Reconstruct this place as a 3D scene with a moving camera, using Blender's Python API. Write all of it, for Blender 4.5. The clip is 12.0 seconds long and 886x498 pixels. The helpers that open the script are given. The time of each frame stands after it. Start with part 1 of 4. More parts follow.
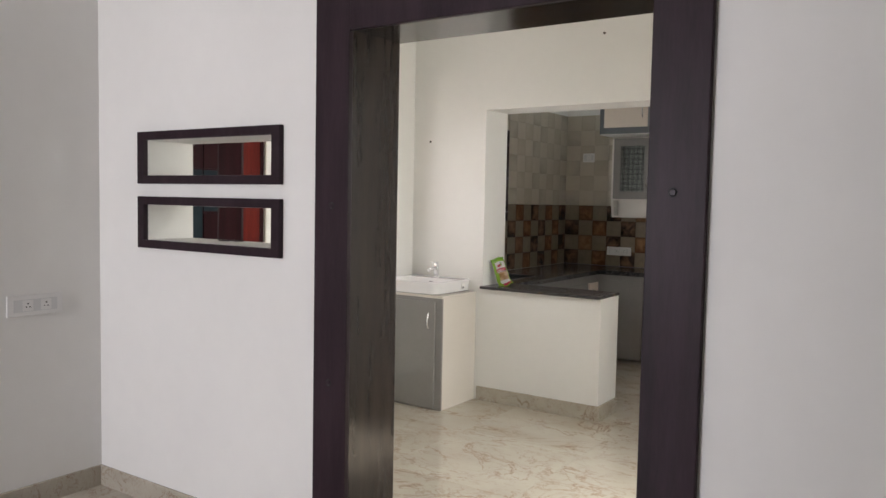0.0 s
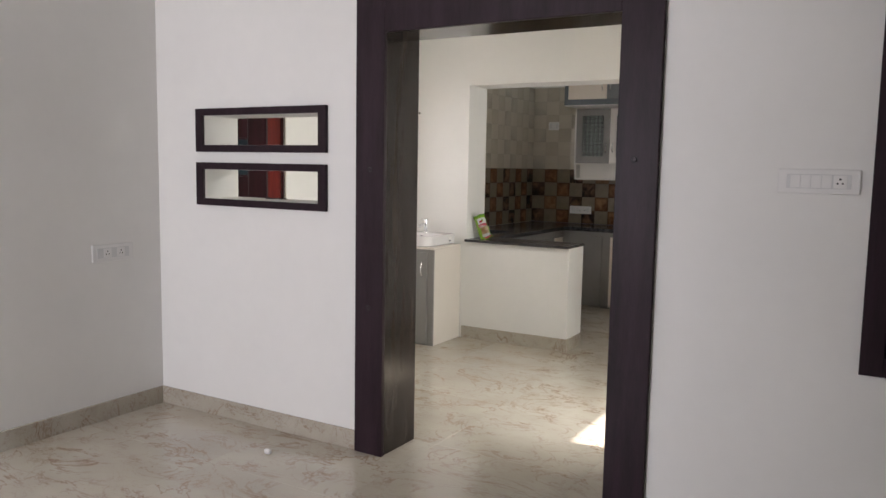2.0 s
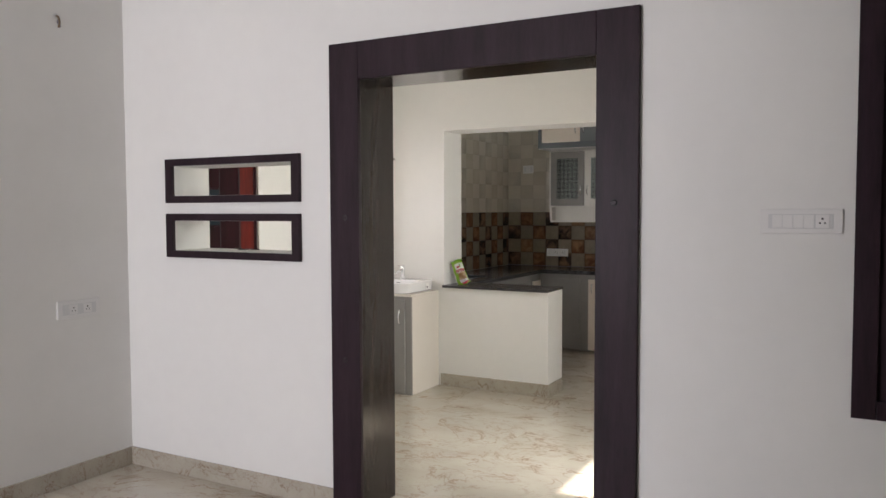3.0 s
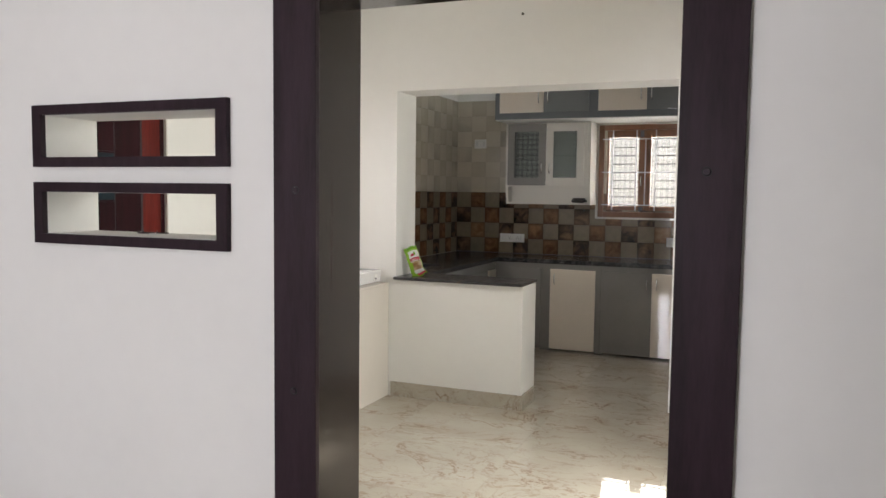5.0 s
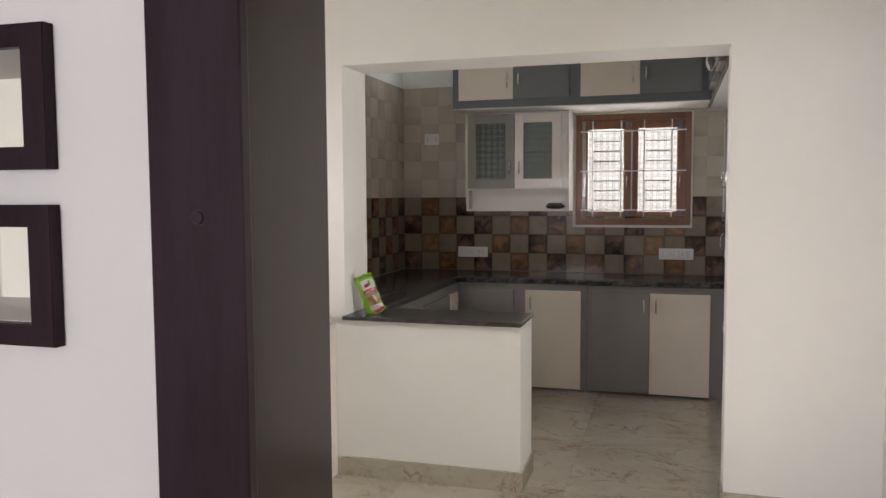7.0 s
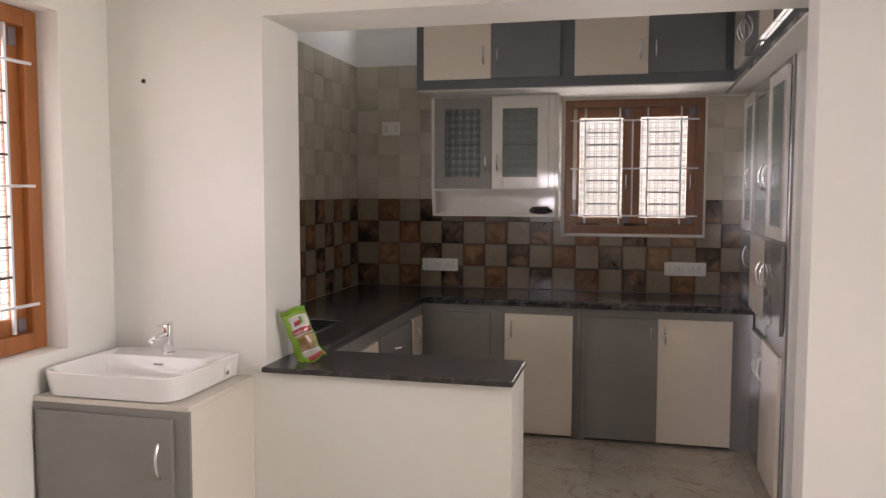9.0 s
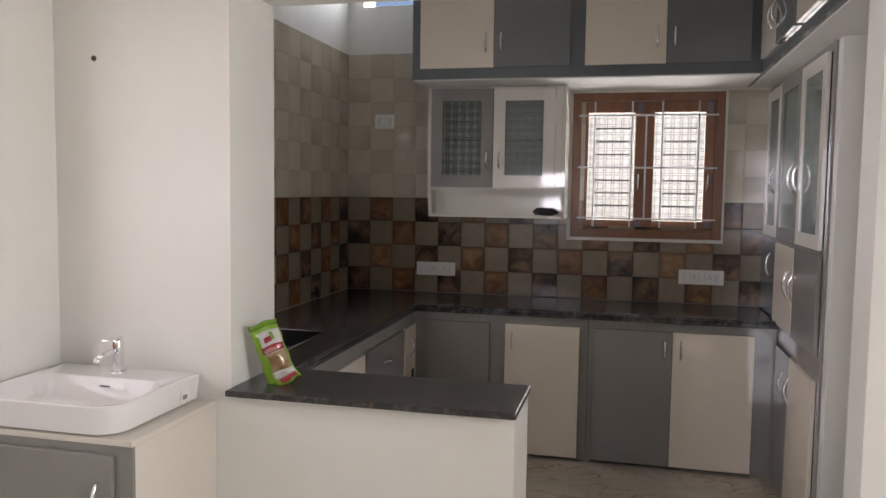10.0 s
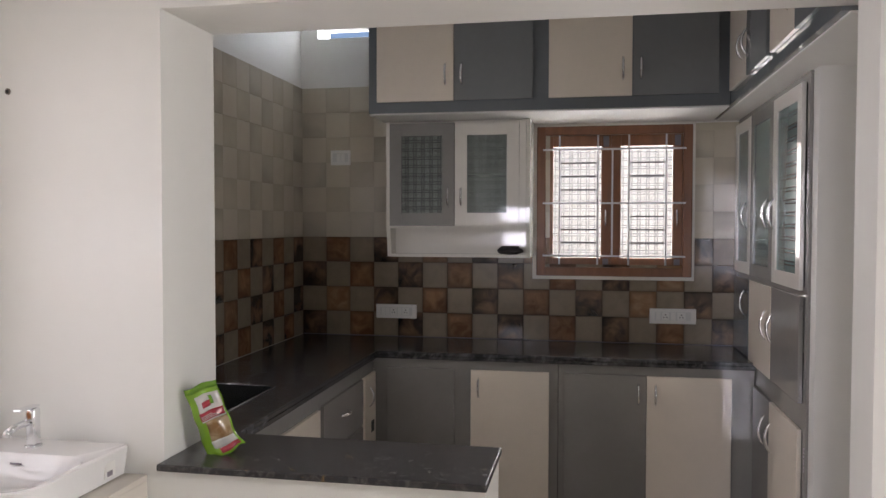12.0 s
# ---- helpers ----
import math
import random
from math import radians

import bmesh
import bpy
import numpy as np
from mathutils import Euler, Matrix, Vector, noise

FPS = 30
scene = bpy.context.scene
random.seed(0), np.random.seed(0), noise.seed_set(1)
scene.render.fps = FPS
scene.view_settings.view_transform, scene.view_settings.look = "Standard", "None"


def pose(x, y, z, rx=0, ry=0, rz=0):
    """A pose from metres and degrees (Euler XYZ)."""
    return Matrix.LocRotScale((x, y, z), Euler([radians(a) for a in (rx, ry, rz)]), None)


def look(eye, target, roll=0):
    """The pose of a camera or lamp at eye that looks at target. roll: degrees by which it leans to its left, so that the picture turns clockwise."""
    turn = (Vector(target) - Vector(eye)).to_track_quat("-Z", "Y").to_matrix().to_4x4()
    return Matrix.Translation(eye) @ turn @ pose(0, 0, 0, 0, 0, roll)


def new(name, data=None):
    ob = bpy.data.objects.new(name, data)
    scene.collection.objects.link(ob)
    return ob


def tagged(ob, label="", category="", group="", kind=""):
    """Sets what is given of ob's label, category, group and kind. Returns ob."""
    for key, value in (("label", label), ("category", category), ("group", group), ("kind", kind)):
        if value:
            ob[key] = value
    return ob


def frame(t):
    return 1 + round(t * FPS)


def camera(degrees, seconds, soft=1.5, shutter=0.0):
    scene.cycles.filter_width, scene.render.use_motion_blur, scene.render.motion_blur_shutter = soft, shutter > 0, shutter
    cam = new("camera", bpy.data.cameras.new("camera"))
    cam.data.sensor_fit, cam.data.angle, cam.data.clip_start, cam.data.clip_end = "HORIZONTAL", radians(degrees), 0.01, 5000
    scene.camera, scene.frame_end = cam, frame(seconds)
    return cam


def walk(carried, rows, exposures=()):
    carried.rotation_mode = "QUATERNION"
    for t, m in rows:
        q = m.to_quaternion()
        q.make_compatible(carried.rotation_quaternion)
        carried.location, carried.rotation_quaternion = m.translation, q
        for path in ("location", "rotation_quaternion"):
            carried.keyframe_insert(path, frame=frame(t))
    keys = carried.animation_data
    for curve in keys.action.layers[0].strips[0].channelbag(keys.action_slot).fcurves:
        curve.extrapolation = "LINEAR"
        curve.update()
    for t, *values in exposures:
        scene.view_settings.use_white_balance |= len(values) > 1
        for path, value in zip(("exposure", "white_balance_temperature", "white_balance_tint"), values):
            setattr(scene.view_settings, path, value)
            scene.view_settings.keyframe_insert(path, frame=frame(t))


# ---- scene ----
cam = camera(59.4, 12.0)
PATH = [
    (0, (-0.378, 0.61, 1.444), (-1.495, 2.265, 1.32), 1.1),
    (0.5, (-0.347, 0.29, 1.456), (-1.411, 1.978, 1.335), 0.5),
    (1, (-0.323, 0.004, 1.477), (-1.341, 1.721, 1.349), 0.9),
    (1.5, (-0.241, -0.166, 1.472), (-1.244, 1.558, 1.314), 1.1),
    (2, (-0.144, -0.253, 1.444), (-1.156, 1.458, 1.23), 1),
    (2.5, (-0.141, -0.245, 1.455), (-1.144, 1.474, 1.259), 0.5),
    (2.7, (-0.157, -0.226, 1.455), (-1.146, 1.509, 1.341), 0.4),
    (4.3, (-0.554, 0.196, 1.444), (-1.412, 2, 1.328), 0.8),
    (4.5, (-0.661, 0.303, 1.43), (-1.49, 2.12, 1.308), 1.1),
    (5, (-0.925, 0.608, 1.416), (-1.689, 2.451, 1.271), 0.7),
    (5.5, (-1.167, 0.907, 1.427), (-1.874, 2.773, 1.28), 0.1),
    (6, (-1.333, 1.225, 1.438), (-1.985, 3.11, 1.295), -0.2),
    (6.5, (-1.513, 1.505, 1.431), (-2.115, 3.407, 1.29), -0.4),
    (7, (-1.67, 1.763, 1.452), (-2.232, 3.677, 1.311), -0.3),
    (9, (-1.973, 2.816, 1.473), (-2.44, 4.755, 1.326), 0.1),
    (9.5, (-1.976, 3.029, 1.482), (-2.436, 4.97, 1.336), 0.3),
    (10, (-2.047, 3.193, 1.472), (-2.511, 5.132, 1.322), 0.8),
    (10.5, (-2.109, 3.328, 1.495), (-2.466, 5.292, 1.368), 0),
    (11, (-2.1, 3.398, 1.51), (-2.399, 5.373, 1.423), -0),
    (11.5, (-2.092, 3.413, 1.522), (-2.379, 5.392, 1.466), 0.2),
    (12, (-2.093, 3.422, 1.502), (-2.463, 5.387, 1.438), 0.1),
]
EXPOSURES = [(0.0, 1.34, 6400, 13), (2.0, 1.27, 6400, 14), (4.5, 1.42, 6400, 12), (5.5, 1.3, 6400, 12), (7.0, 1.32, 6450, 15), (9.0, 1.27, 6750, 22), (9.25, 1.24, 6480, 18), (9.6, 1.24, 6400, 17), (10.5, 1.3, 6350, 18), (12.0, 1.26, 6250, 18)]
walk(cam, [(t, look(eye, target, roll)) for t, eye, target, roll in PATH], EXPOSURES)

# ---- light ----
world = bpy.data.worlds.new("sky")
scene.world = world
world.use_nodes = True
wn = world.node_tree
sky = wn.nodes.new("ShaderNodeTexSky")
sky.sky_type = "NISHITA"
sky.sun_disc = False
sky.sun_elevation = radians(63.8)
sky.sun_rotation = radians(85)
wn.nodes["Background"].inputs["Strength"].default_value = 0.05
wn.links.new(sky.outputs["Color"], wn.nodes["Background"].inputs["Color"])

sun = new("sun", bpy.data.lights.new("sun", "SUN"))
sun.data.energy, sun.data.angle, sun.data.color = 5.0, radians(1.5), (1.0, 0.95, 0.86)
sun.matrix_world = look((6.9, 4.2, 14.0), (0.0, 3.6, 0.0))


def area(name, eye, target, w, h, power, color=(1, 1, 1)):
    data = bpy.data.lights.new(name, "AREA")
    data.shape, data.size, data.size_y, data.energy, data.color = "RECTANGLE", w, h, power, color
    ob = new(name, data)
    ob.matrix_world = look(eye, target)
    return ob


# daylight standing in the openings; the last lamp is an added fill for the hall
area("daylight_balcony_door", (0.2, 3.98, 1.7), (-2.6, 4.35, 0.2), 1.1, 1.6, 46, (0.985, 0.985, 0.905))
area("daylight_dining_window", (-4.2, 4.65, 1.5), (-2.0, 4.65, 1.2), 0.95, 1.15, 7.5, (1.0, 0.95, 0.94))
area("daylight_kitchen_window", (-1.78, 8.58, 1.68), (-2.75, 6.6, 1.25), 1.5, 1.15, 35, (1.0, 0.985, 0.93))
area("daylight_sink_window", (-4.2, 6.355, 1.70), (-2.2, 6.75, 0.7), 0.8, 0.8, 9, (1.0, 0.97, 0.93))
area("daylight_kitchen_vent", (-3.40, 8.3, 2.8), (-3.40, 6.0, 2.45), 0.95, 0.4, 10, (0.9, 0.97, 1.0))
area("hall_back_fill", (-3.25, -3.05, 1.5), (-2.7, 2.8, 1.4), 1.0, 1.5, 48, (0.955, 0.945, 1.0))

# ---- materials ----


def material(name, color, rough=0.5, metal=0.0, vary=0.0, scale=6.0, bump=0.0, bump_scale=60.0, spec=0.5, coat=0.0, per_object=0.0, stretch=(1, 1, 1)):
    """A plain surface with grain at two scales, fine relief and, for pieces, a tone of their own."""
    m = bpy.data.materials.new(name)
    m.use_nodes = True
    nt = m.node_tree
    p = nt.nodes["Principled BSDF"]
    p.inputs["Roughness"].default_value = rough
    p.inputs["Metallic"].default_value = metal
    p.inputs["Specular IOR Level"].default_value = spec
    p.inputs["Coat Weight"].default_value = coat
    p.inputs["Coat Roughness"].default_value = 0.04
    p.inputs["Base Color"].default_value = (*color, 1)
    co = nt.nodes.new("ShaderNodeTexCoord")
    mp = nt.nodes.new("ShaderNodeMapping")
    mp.inputs["Scale"].default_value = stretch
    nt.links.new(co.outputs["Object"], mp.inputs["Vector"])
    if vary or per_object:
        a = nt.nodes.new("ShaderNodeTexNoise")
        a.inputs["Scale"].default_value, a.inputs["Detail"].default_value = scale, 6
        b = nt.nodes.new("ShaderNodeTexNoise")
        b.inputs["Scale"].default_value, b.inputs["Detail"].default_value = scale * 9, 4
        info = nt.nodes.new("ShaderNodeObjectInfo")
        mix = nt.nodes.new("ShaderNodeMath")
        mix.operation = "MULTIPLY_ADD"
        mix.inputs[1].default_value = 0.4
        nt.links.new(mp.outputs[0], a.inputs["Vector"])
        nt.links.new(mp.outputs[0], b.inputs["Vector"])
        nt.links.new(b.outputs["Fac"], mix.inputs[0])
        nt.links.new(a.outputs["Fac"], mix.inputs[2])
        rng = nt.nodes.new("ShaderNodeMapRange")
        rng.inputs["From Min"].default_value, rng.inputs["From Max"].default_value = 0.45, 0.95
        rng.inputs["To Min"].default_value, rng.inputs["To Max"].default_value = 1 - vary, 1 + vary
        nt.links.new(mix.outputs[0], rng.inputs["Value"])
        po = nt.nodes.new("ShaderNodeMapRange")
        po.inputs["To Min"].default_value, po.inputs["To Max"].default_value = 1 - per_object, 1 + per_object
        nt.links.new(info.outputs["Random"], po.inputs["Value"])
        mul = nt.nodes.new("ShaderNodeMath")
        mul.operation = "MULTIPLY"
        nt.links.new(rng.outputs[0], mul.inputs[0])
        nt.links.new(po.outputs[0], mul.inputs[1])
        sc = nt.nodes.new("ShaderNodeVectorMath")
        sc.operation = "SCALE"
        sc.inputs[0].default_value = color
        nt.links.new(mul.outputs[0], sc.inputs["Scale"])
        nt.links.new(sc.outputs[0], p.inputs["Base Color"])
    if bump:
        n = nt.nodes.new("ShaderNodeTexNoise")
        n.inputs["Scale"].default_value, n.inputs["Detail"].default_value = bump_scale, 5
        nt.links.new(mp.outputs[0], n.inputs["Vector"])
        bp = nt.nodes.new("ShaderNodeBump")
        bp.inputs["Strength"].default_value, bp.inputs["Distance"].default_value = bump, 0.004
        nt.links.new(n.outputs["Fac"], bp.inputs["Height"])
        nt.links.new(bp.outputs[0], p.inputs["Normal"])
    return m


def dusted(m, amount, tone, scale=2.2, lo=0.56, hi=0.8):
    """Adds sparse dusty or rusty smears over the base colour of m."""
    nt = m.node_tree
    p = nt.nodes["Principled BSDF"]
    old = p.inputs["Base Color"].links[0].from_socket
    co = next(n for n in nt.nodes if n.type == "TEX_COORD")
    a = nt.nodes.new("ShaderNodeTexNoise")
    a.inputs["Scale"].default_value, a.inputs["Detail"].default_value, a.inputs["Distortion"].default_value = scale, 9, 1.4
    a.inputs["Roughness"].default_value = 0.68
    nt.links.new(co.outputs["Object"], a.inputs["Vector"])
    r = nt.nodes.new("ShaderNodeMapRange")
    r.inputs["From Min"].default_value, r.inputs["From Max"].default_value = lo, hi
    r.inputs["To Max"].default_value = amount
    nt.links.new(a.outputs["Fac"], r.inputs["Value"])
    mx = nt.nodes.new("ShaderNodeMix")
    mx.data_type = "RGBA"
    nt.links.new(r.outputs[0], mx.inputs[0])
    nt.links.new(old, mx.inputs[6])
    mx.inputs[7].default_value = (*tone, 1)
    nt.links.new(mx.outputs[2], p.inputs["Base Color"])
    return m


def two_tone(name, low, high, scale, rough, lo=0.4, hi=0.6, detail=8, distortion=0.6, offset_by_object=True, bump=0.0, coat=0.0, spec=0.5):
    """Two colours in cloudy patches, placed differently on every piece."""
    m = material(name, low, rough, spec=spec, coat=coat)
    nt = m.node_tree
    p = nt.nodes["Principled BSDF"]
    co = next(n for n in nt.nodes if n.type == "TEX_COORD")
    add = nt.nodes.new("ShaderNodeVectorMath")
    add.operation = "ADD"
    nt.links.new(co.outputs["Object"], add.inputs[0])
    if offset_by_object:
        info = nt.nodes.new("ShaderNodeObjectInfo")
        s = nt.nodes.new("ShaderNodeVectorMath")
        s.operation = "SCALE"
        s.inputs[0].default_value = (31, 17, 23)
        nt.links.new(info.outputs["Random"], s.inputs["Scale"])
        nt.links.new(s.outputs[0], add.inputs[1])
    n = nt.nodes.new("ShaderNodeTexNoise")
    n.inputs["Scale"].default_value, n.inputs["Detail"].default_value, n.inputs["Distortion"].default_value = scale, detail, distortion
    nt.links.new(add.outputs[0], n.inputs["Vector"])
    r = nt.nodes.new("ShaderNodeValToRGB")
    r.color_ramp.elements[0].position, r.color_ramp.elements[0].color = lo, (*low, 1)
    r.color_ramp.elements[1].position, r.color_ramp.elements[1].color = hi, (*high, 1)
    nt.links.new(n.outputs["Fac"], r.inputs[0])
    nt.links.new(r.outputs[0], p.inputs["Base Color"])
    if bump:
        bp = nt.nodes.new("ShaderNodeBump")
        bp.inputs["Strength"].default_value, bp.inputs["Distance"].default_value = bump, 0.003
        nt.links.new(n.outputs["Fac"], bp.inputs["Height"])
        nt.links.new(bp.outputs[0], p.inputs["Normal"])
    return m


def glazed_rim(m, tone):
    """Glaze that burnt darker unevenly towards the edge of each 15 cm tile."""
    nt = m.node_tree
    p = nt.nodes["Principled BSDF"]
    src = p.inputs["Base Color"].links[0].from_socket
    co = next(n for n in nt.nodes if n.type == "TEX_COORD")
    sep = nt.nodes.new("ShaderNodeSeparateXYZ")
    nt.links.new(co.outputs["Object"], sep.inputs[0])
    sides = []
    for axis in ("X", "Z"):
        a = nt.nodes.new("ShaderNodeMath")
        a.operation = "ABSOLUTE"
        nt.links.new(sep.outputs[axis], a.inputs[0])
        sides.append(a.outputs[0])
    far = nt.nodes.new("ShaderNodeMath")
    far.operation = "MAXIMUM"
    nt.links.new(sides[0], far.inputs[0])
    nt.links.new(sides[1], far.inputs[1])
    fac = next(n for n in nt.nodes if n.type == "TEX_NOISE")
    wob = nt.nodes.new("ShaderNodeMath")
    wob.operation = "MULTIPLY_ADD"
    wob.inputs[1].default_value = 0.05
    nt.links.new(fac.outputs["Fac"], wob.inputs[0])
    nt.links.new(far.outputs[0], wob.inputs[2])
    rg = nt.nodes.new("ShaderNodeMapRange")
    rg.interpolation_type = "SMOOTHSTEP"
    rg.inputs["From Min"].default_value, rg.inputs["From Max"].default_value = 0.075, 0.108
    rg.inputs["To Min"].default_value, rg.inputs["To Max"].default_value = 1.0, tone
    nt.links.new(wob.outputs[0], rg.inputs["Value"])
    sc = nt.nodes.new("ShaderNodeVectorMath")
    sc.operation = "SCALE"
    nt.links.new(src, sc.inputs[0])
    nt.links.new(rg.outputs[0], sc.inputs["Scale"])
    nt.links.new(sc.outputs[0], p.inputs["Base Color"])


def burnt_side(m, dark):
    """A cloudy print that darkens from the middle of a 15 cm tile towards one of its sides."""
    nt = m.node_tree
    p = nt.nodes["Principled BSDF"]
    src = p.inputs["Base Color"].links[0].from_socket
    co = next(n for n in nt.nodes if n.type == "TEX_COORD")
    fac = next(n for n in nt.nodes if n.type == "TEX_NOISE")
    sep = nt.nodes.new("ShaderNodeSeparateXYZ")
    nt.links.new(co.outputs["Object"], sep.inputs[0])
    tilt = nt.nodes.new("ShaderNodeMath")
    tilt.operation = "MULTIPLY_ADD"
    tilt.inputs[1].default_value = 0.35
    nt.links.new(sep.outputs["X"], tilt.inputs[0])
    nt.links.new(sep.outputs["Z"], tilt.inputs[2])
    wob = nt.nodes.new("ShaderNodeMath")
    wob.operation = "MULTIPLY_ADD"
    wob.inputs[1].default_value = 0.12
    nt.links.new(fac.outputs["Fac"], wob.inputs[0])
    nt.links.new(tilt.outputs[0], wob.inputs[2])
    rg = nt.nodes.new("ShaderNodeMapRange")
    rg.interpolation_type = "SMOOTHSTEP"
    rg.inputs["From Min"].default_value, rg.inputs["From Max"].default_value = -0.02, 0.09
    rg.inputs["To Min"].default_value, rg.inputs["To Max"].default_value = dark, 1.0
    nt.links.new(wob.outputs[0], rg.inputs["Value"])
    sc = nt.nodes.new("ShaderNodeVectorMath")
    sc.operation = "SCALE"
    nt.links.new(src, sc.inputs[0])
    nt.links.new(rg.outputs[0], sc.inputs["Scale"])
    nt.links.new(sc.outputs[0], p.inputs["Base Color"])


def marble(name, base, warm, vein, rough, fine=1.0):
    """Cream polished tile with thin wandering rust veins."""
    m = material(name, base, rough, spec=0.5)
    nt = m.node_tree
    p = nt.nodes["Principled BSDF"]
    co = next(n for n in nt.nodes if n.type == "TEX_COORD")
    info = nt.nodes.new("ShaderNodeObjectInfo")
    s = nt.nodes.new("ShaderNodeVectorMath")
    s.operation = "SCALE"
    s.inputs[0].default_value = (13, 29, 7)
    nt.links.new(info.outputs["Random"], s.inputs["Scale"])
    add = nt.nodes.new("ShaderNodeVectorMath")
    add.operation = "ADD"
    nt.links.new(co.outputs["Object"], add.inputs[0])
    nt.links.new(s.outputs[0], add.inputs[1])
    mp = nt.nodes.new("ShaderNodeMapping")
    mp.inputs["Rotation"].default_value = (0.3, 0.2, 0.5)
    mp.inputs["Scale"].default_value = (0.75 * fine, 1.2 * fine, 0.9 * fine)
    nt.links.new(add.outputs[0], mp.inputs["Vector"])
    cloud = nt.nodes.new("ShaderNodeTexNoise")
    cloud.inputs["Scale"].default_value, cloud.inputs["Detail"].default_value = 2.6, 5
    nt.links.new(mp.outputs[0], cloud.inputs["Vector"])
    cr = nt.nodes.new("ShaderNodeValToRGB")
    cr.color_ramp.elements[0].position, cr.color_ramp.elements[0].color = 0.35, (*base, 1)
    cr.color_ramp.elements[1].position, cr.color_ramp.elements[1].color = 0.7, (*warm, 1)
    nt.links.new(cloud.outputs["Fac"], cr.inputs[0])
    last = cr.outputs[0]
    for scale, width, amount in ((2.3, 0.016, 0.8), (3.7, 0.018, 0.55), (7.5, 0.016, 0.3)):
        v = nt.nodes.new("ShaderNodeTexNoise")
        v.inputs["Scale"].default_value, v.inputs["Detail"].default_value, v.inputs["Distortion"].default_value = scale, 7, 1.1
        v.inputs["Roughness"].default_value = 0.62
        nt.links.new(mp.outputs[0], v.inputs["Vector"])
        d = nt.nodes.new("ShaderNodeMath")
        d.operation = "SUBTRACT"
        d.inputs[1].default_value = 0.5
        nt.links.new(v.outputs["Fac"], d.inputs[0])
        ab = nt.nodes.new("ShaderNodeMath")
        ab.operation = "ABSOLUTE"
        nt.links.new(d.outputs[0], ab.inputs[0])
        mr = nt.nodes.new("ShaderNodeMapRange")
        mr.inputs["From Min"].default_value, mr.inputs["From Max"].default_value = 0.0, width
        mr.inputs["To Min"].default_value, mr.inputs["To Max"].default_value = amount, 0.0
        nt.links.new(ab.outputs[0], mr.inputs["Value"])
        gate = nt.nodes.new("ShaderNodeTexNoise")
        gate.inputs["Scale"].default_value = scale * 1.4
        nt.links.new(mp.outputs[0], gate.inputs["Vector"])
        gr = nt.nodes.new("ShaderNodeMapRange")
        gr.inputs["From Min"].default_value, gr.inputs["From Max"].default_value = 0.42, 0.6
        nt.links.new(gate.outputs["Fac"], gr.inputs["Value"])
        mu = nt.nodes.new("ShaderNodeMath")
        mu.operation = "MULTIPLY"
        nt.links.new(mr.outputs[0], mu.inputs[0])
        nt.links.new(gr.outputs[0], mu.inputs[1])
        mx = nt.nodes.new("ShaderNodeMix")
        mx.data_type = "RGBA"
        nt.links.new(mu.outputs[0], mx.inputs[0])
        nt.links.new(last, mx.inputs[6])
        mx.inputs[7].default_value = (*vein, 1)
        last = mx.outputs[2]
    nt.links.new(last, p.inputs["Base Color"])
    return m


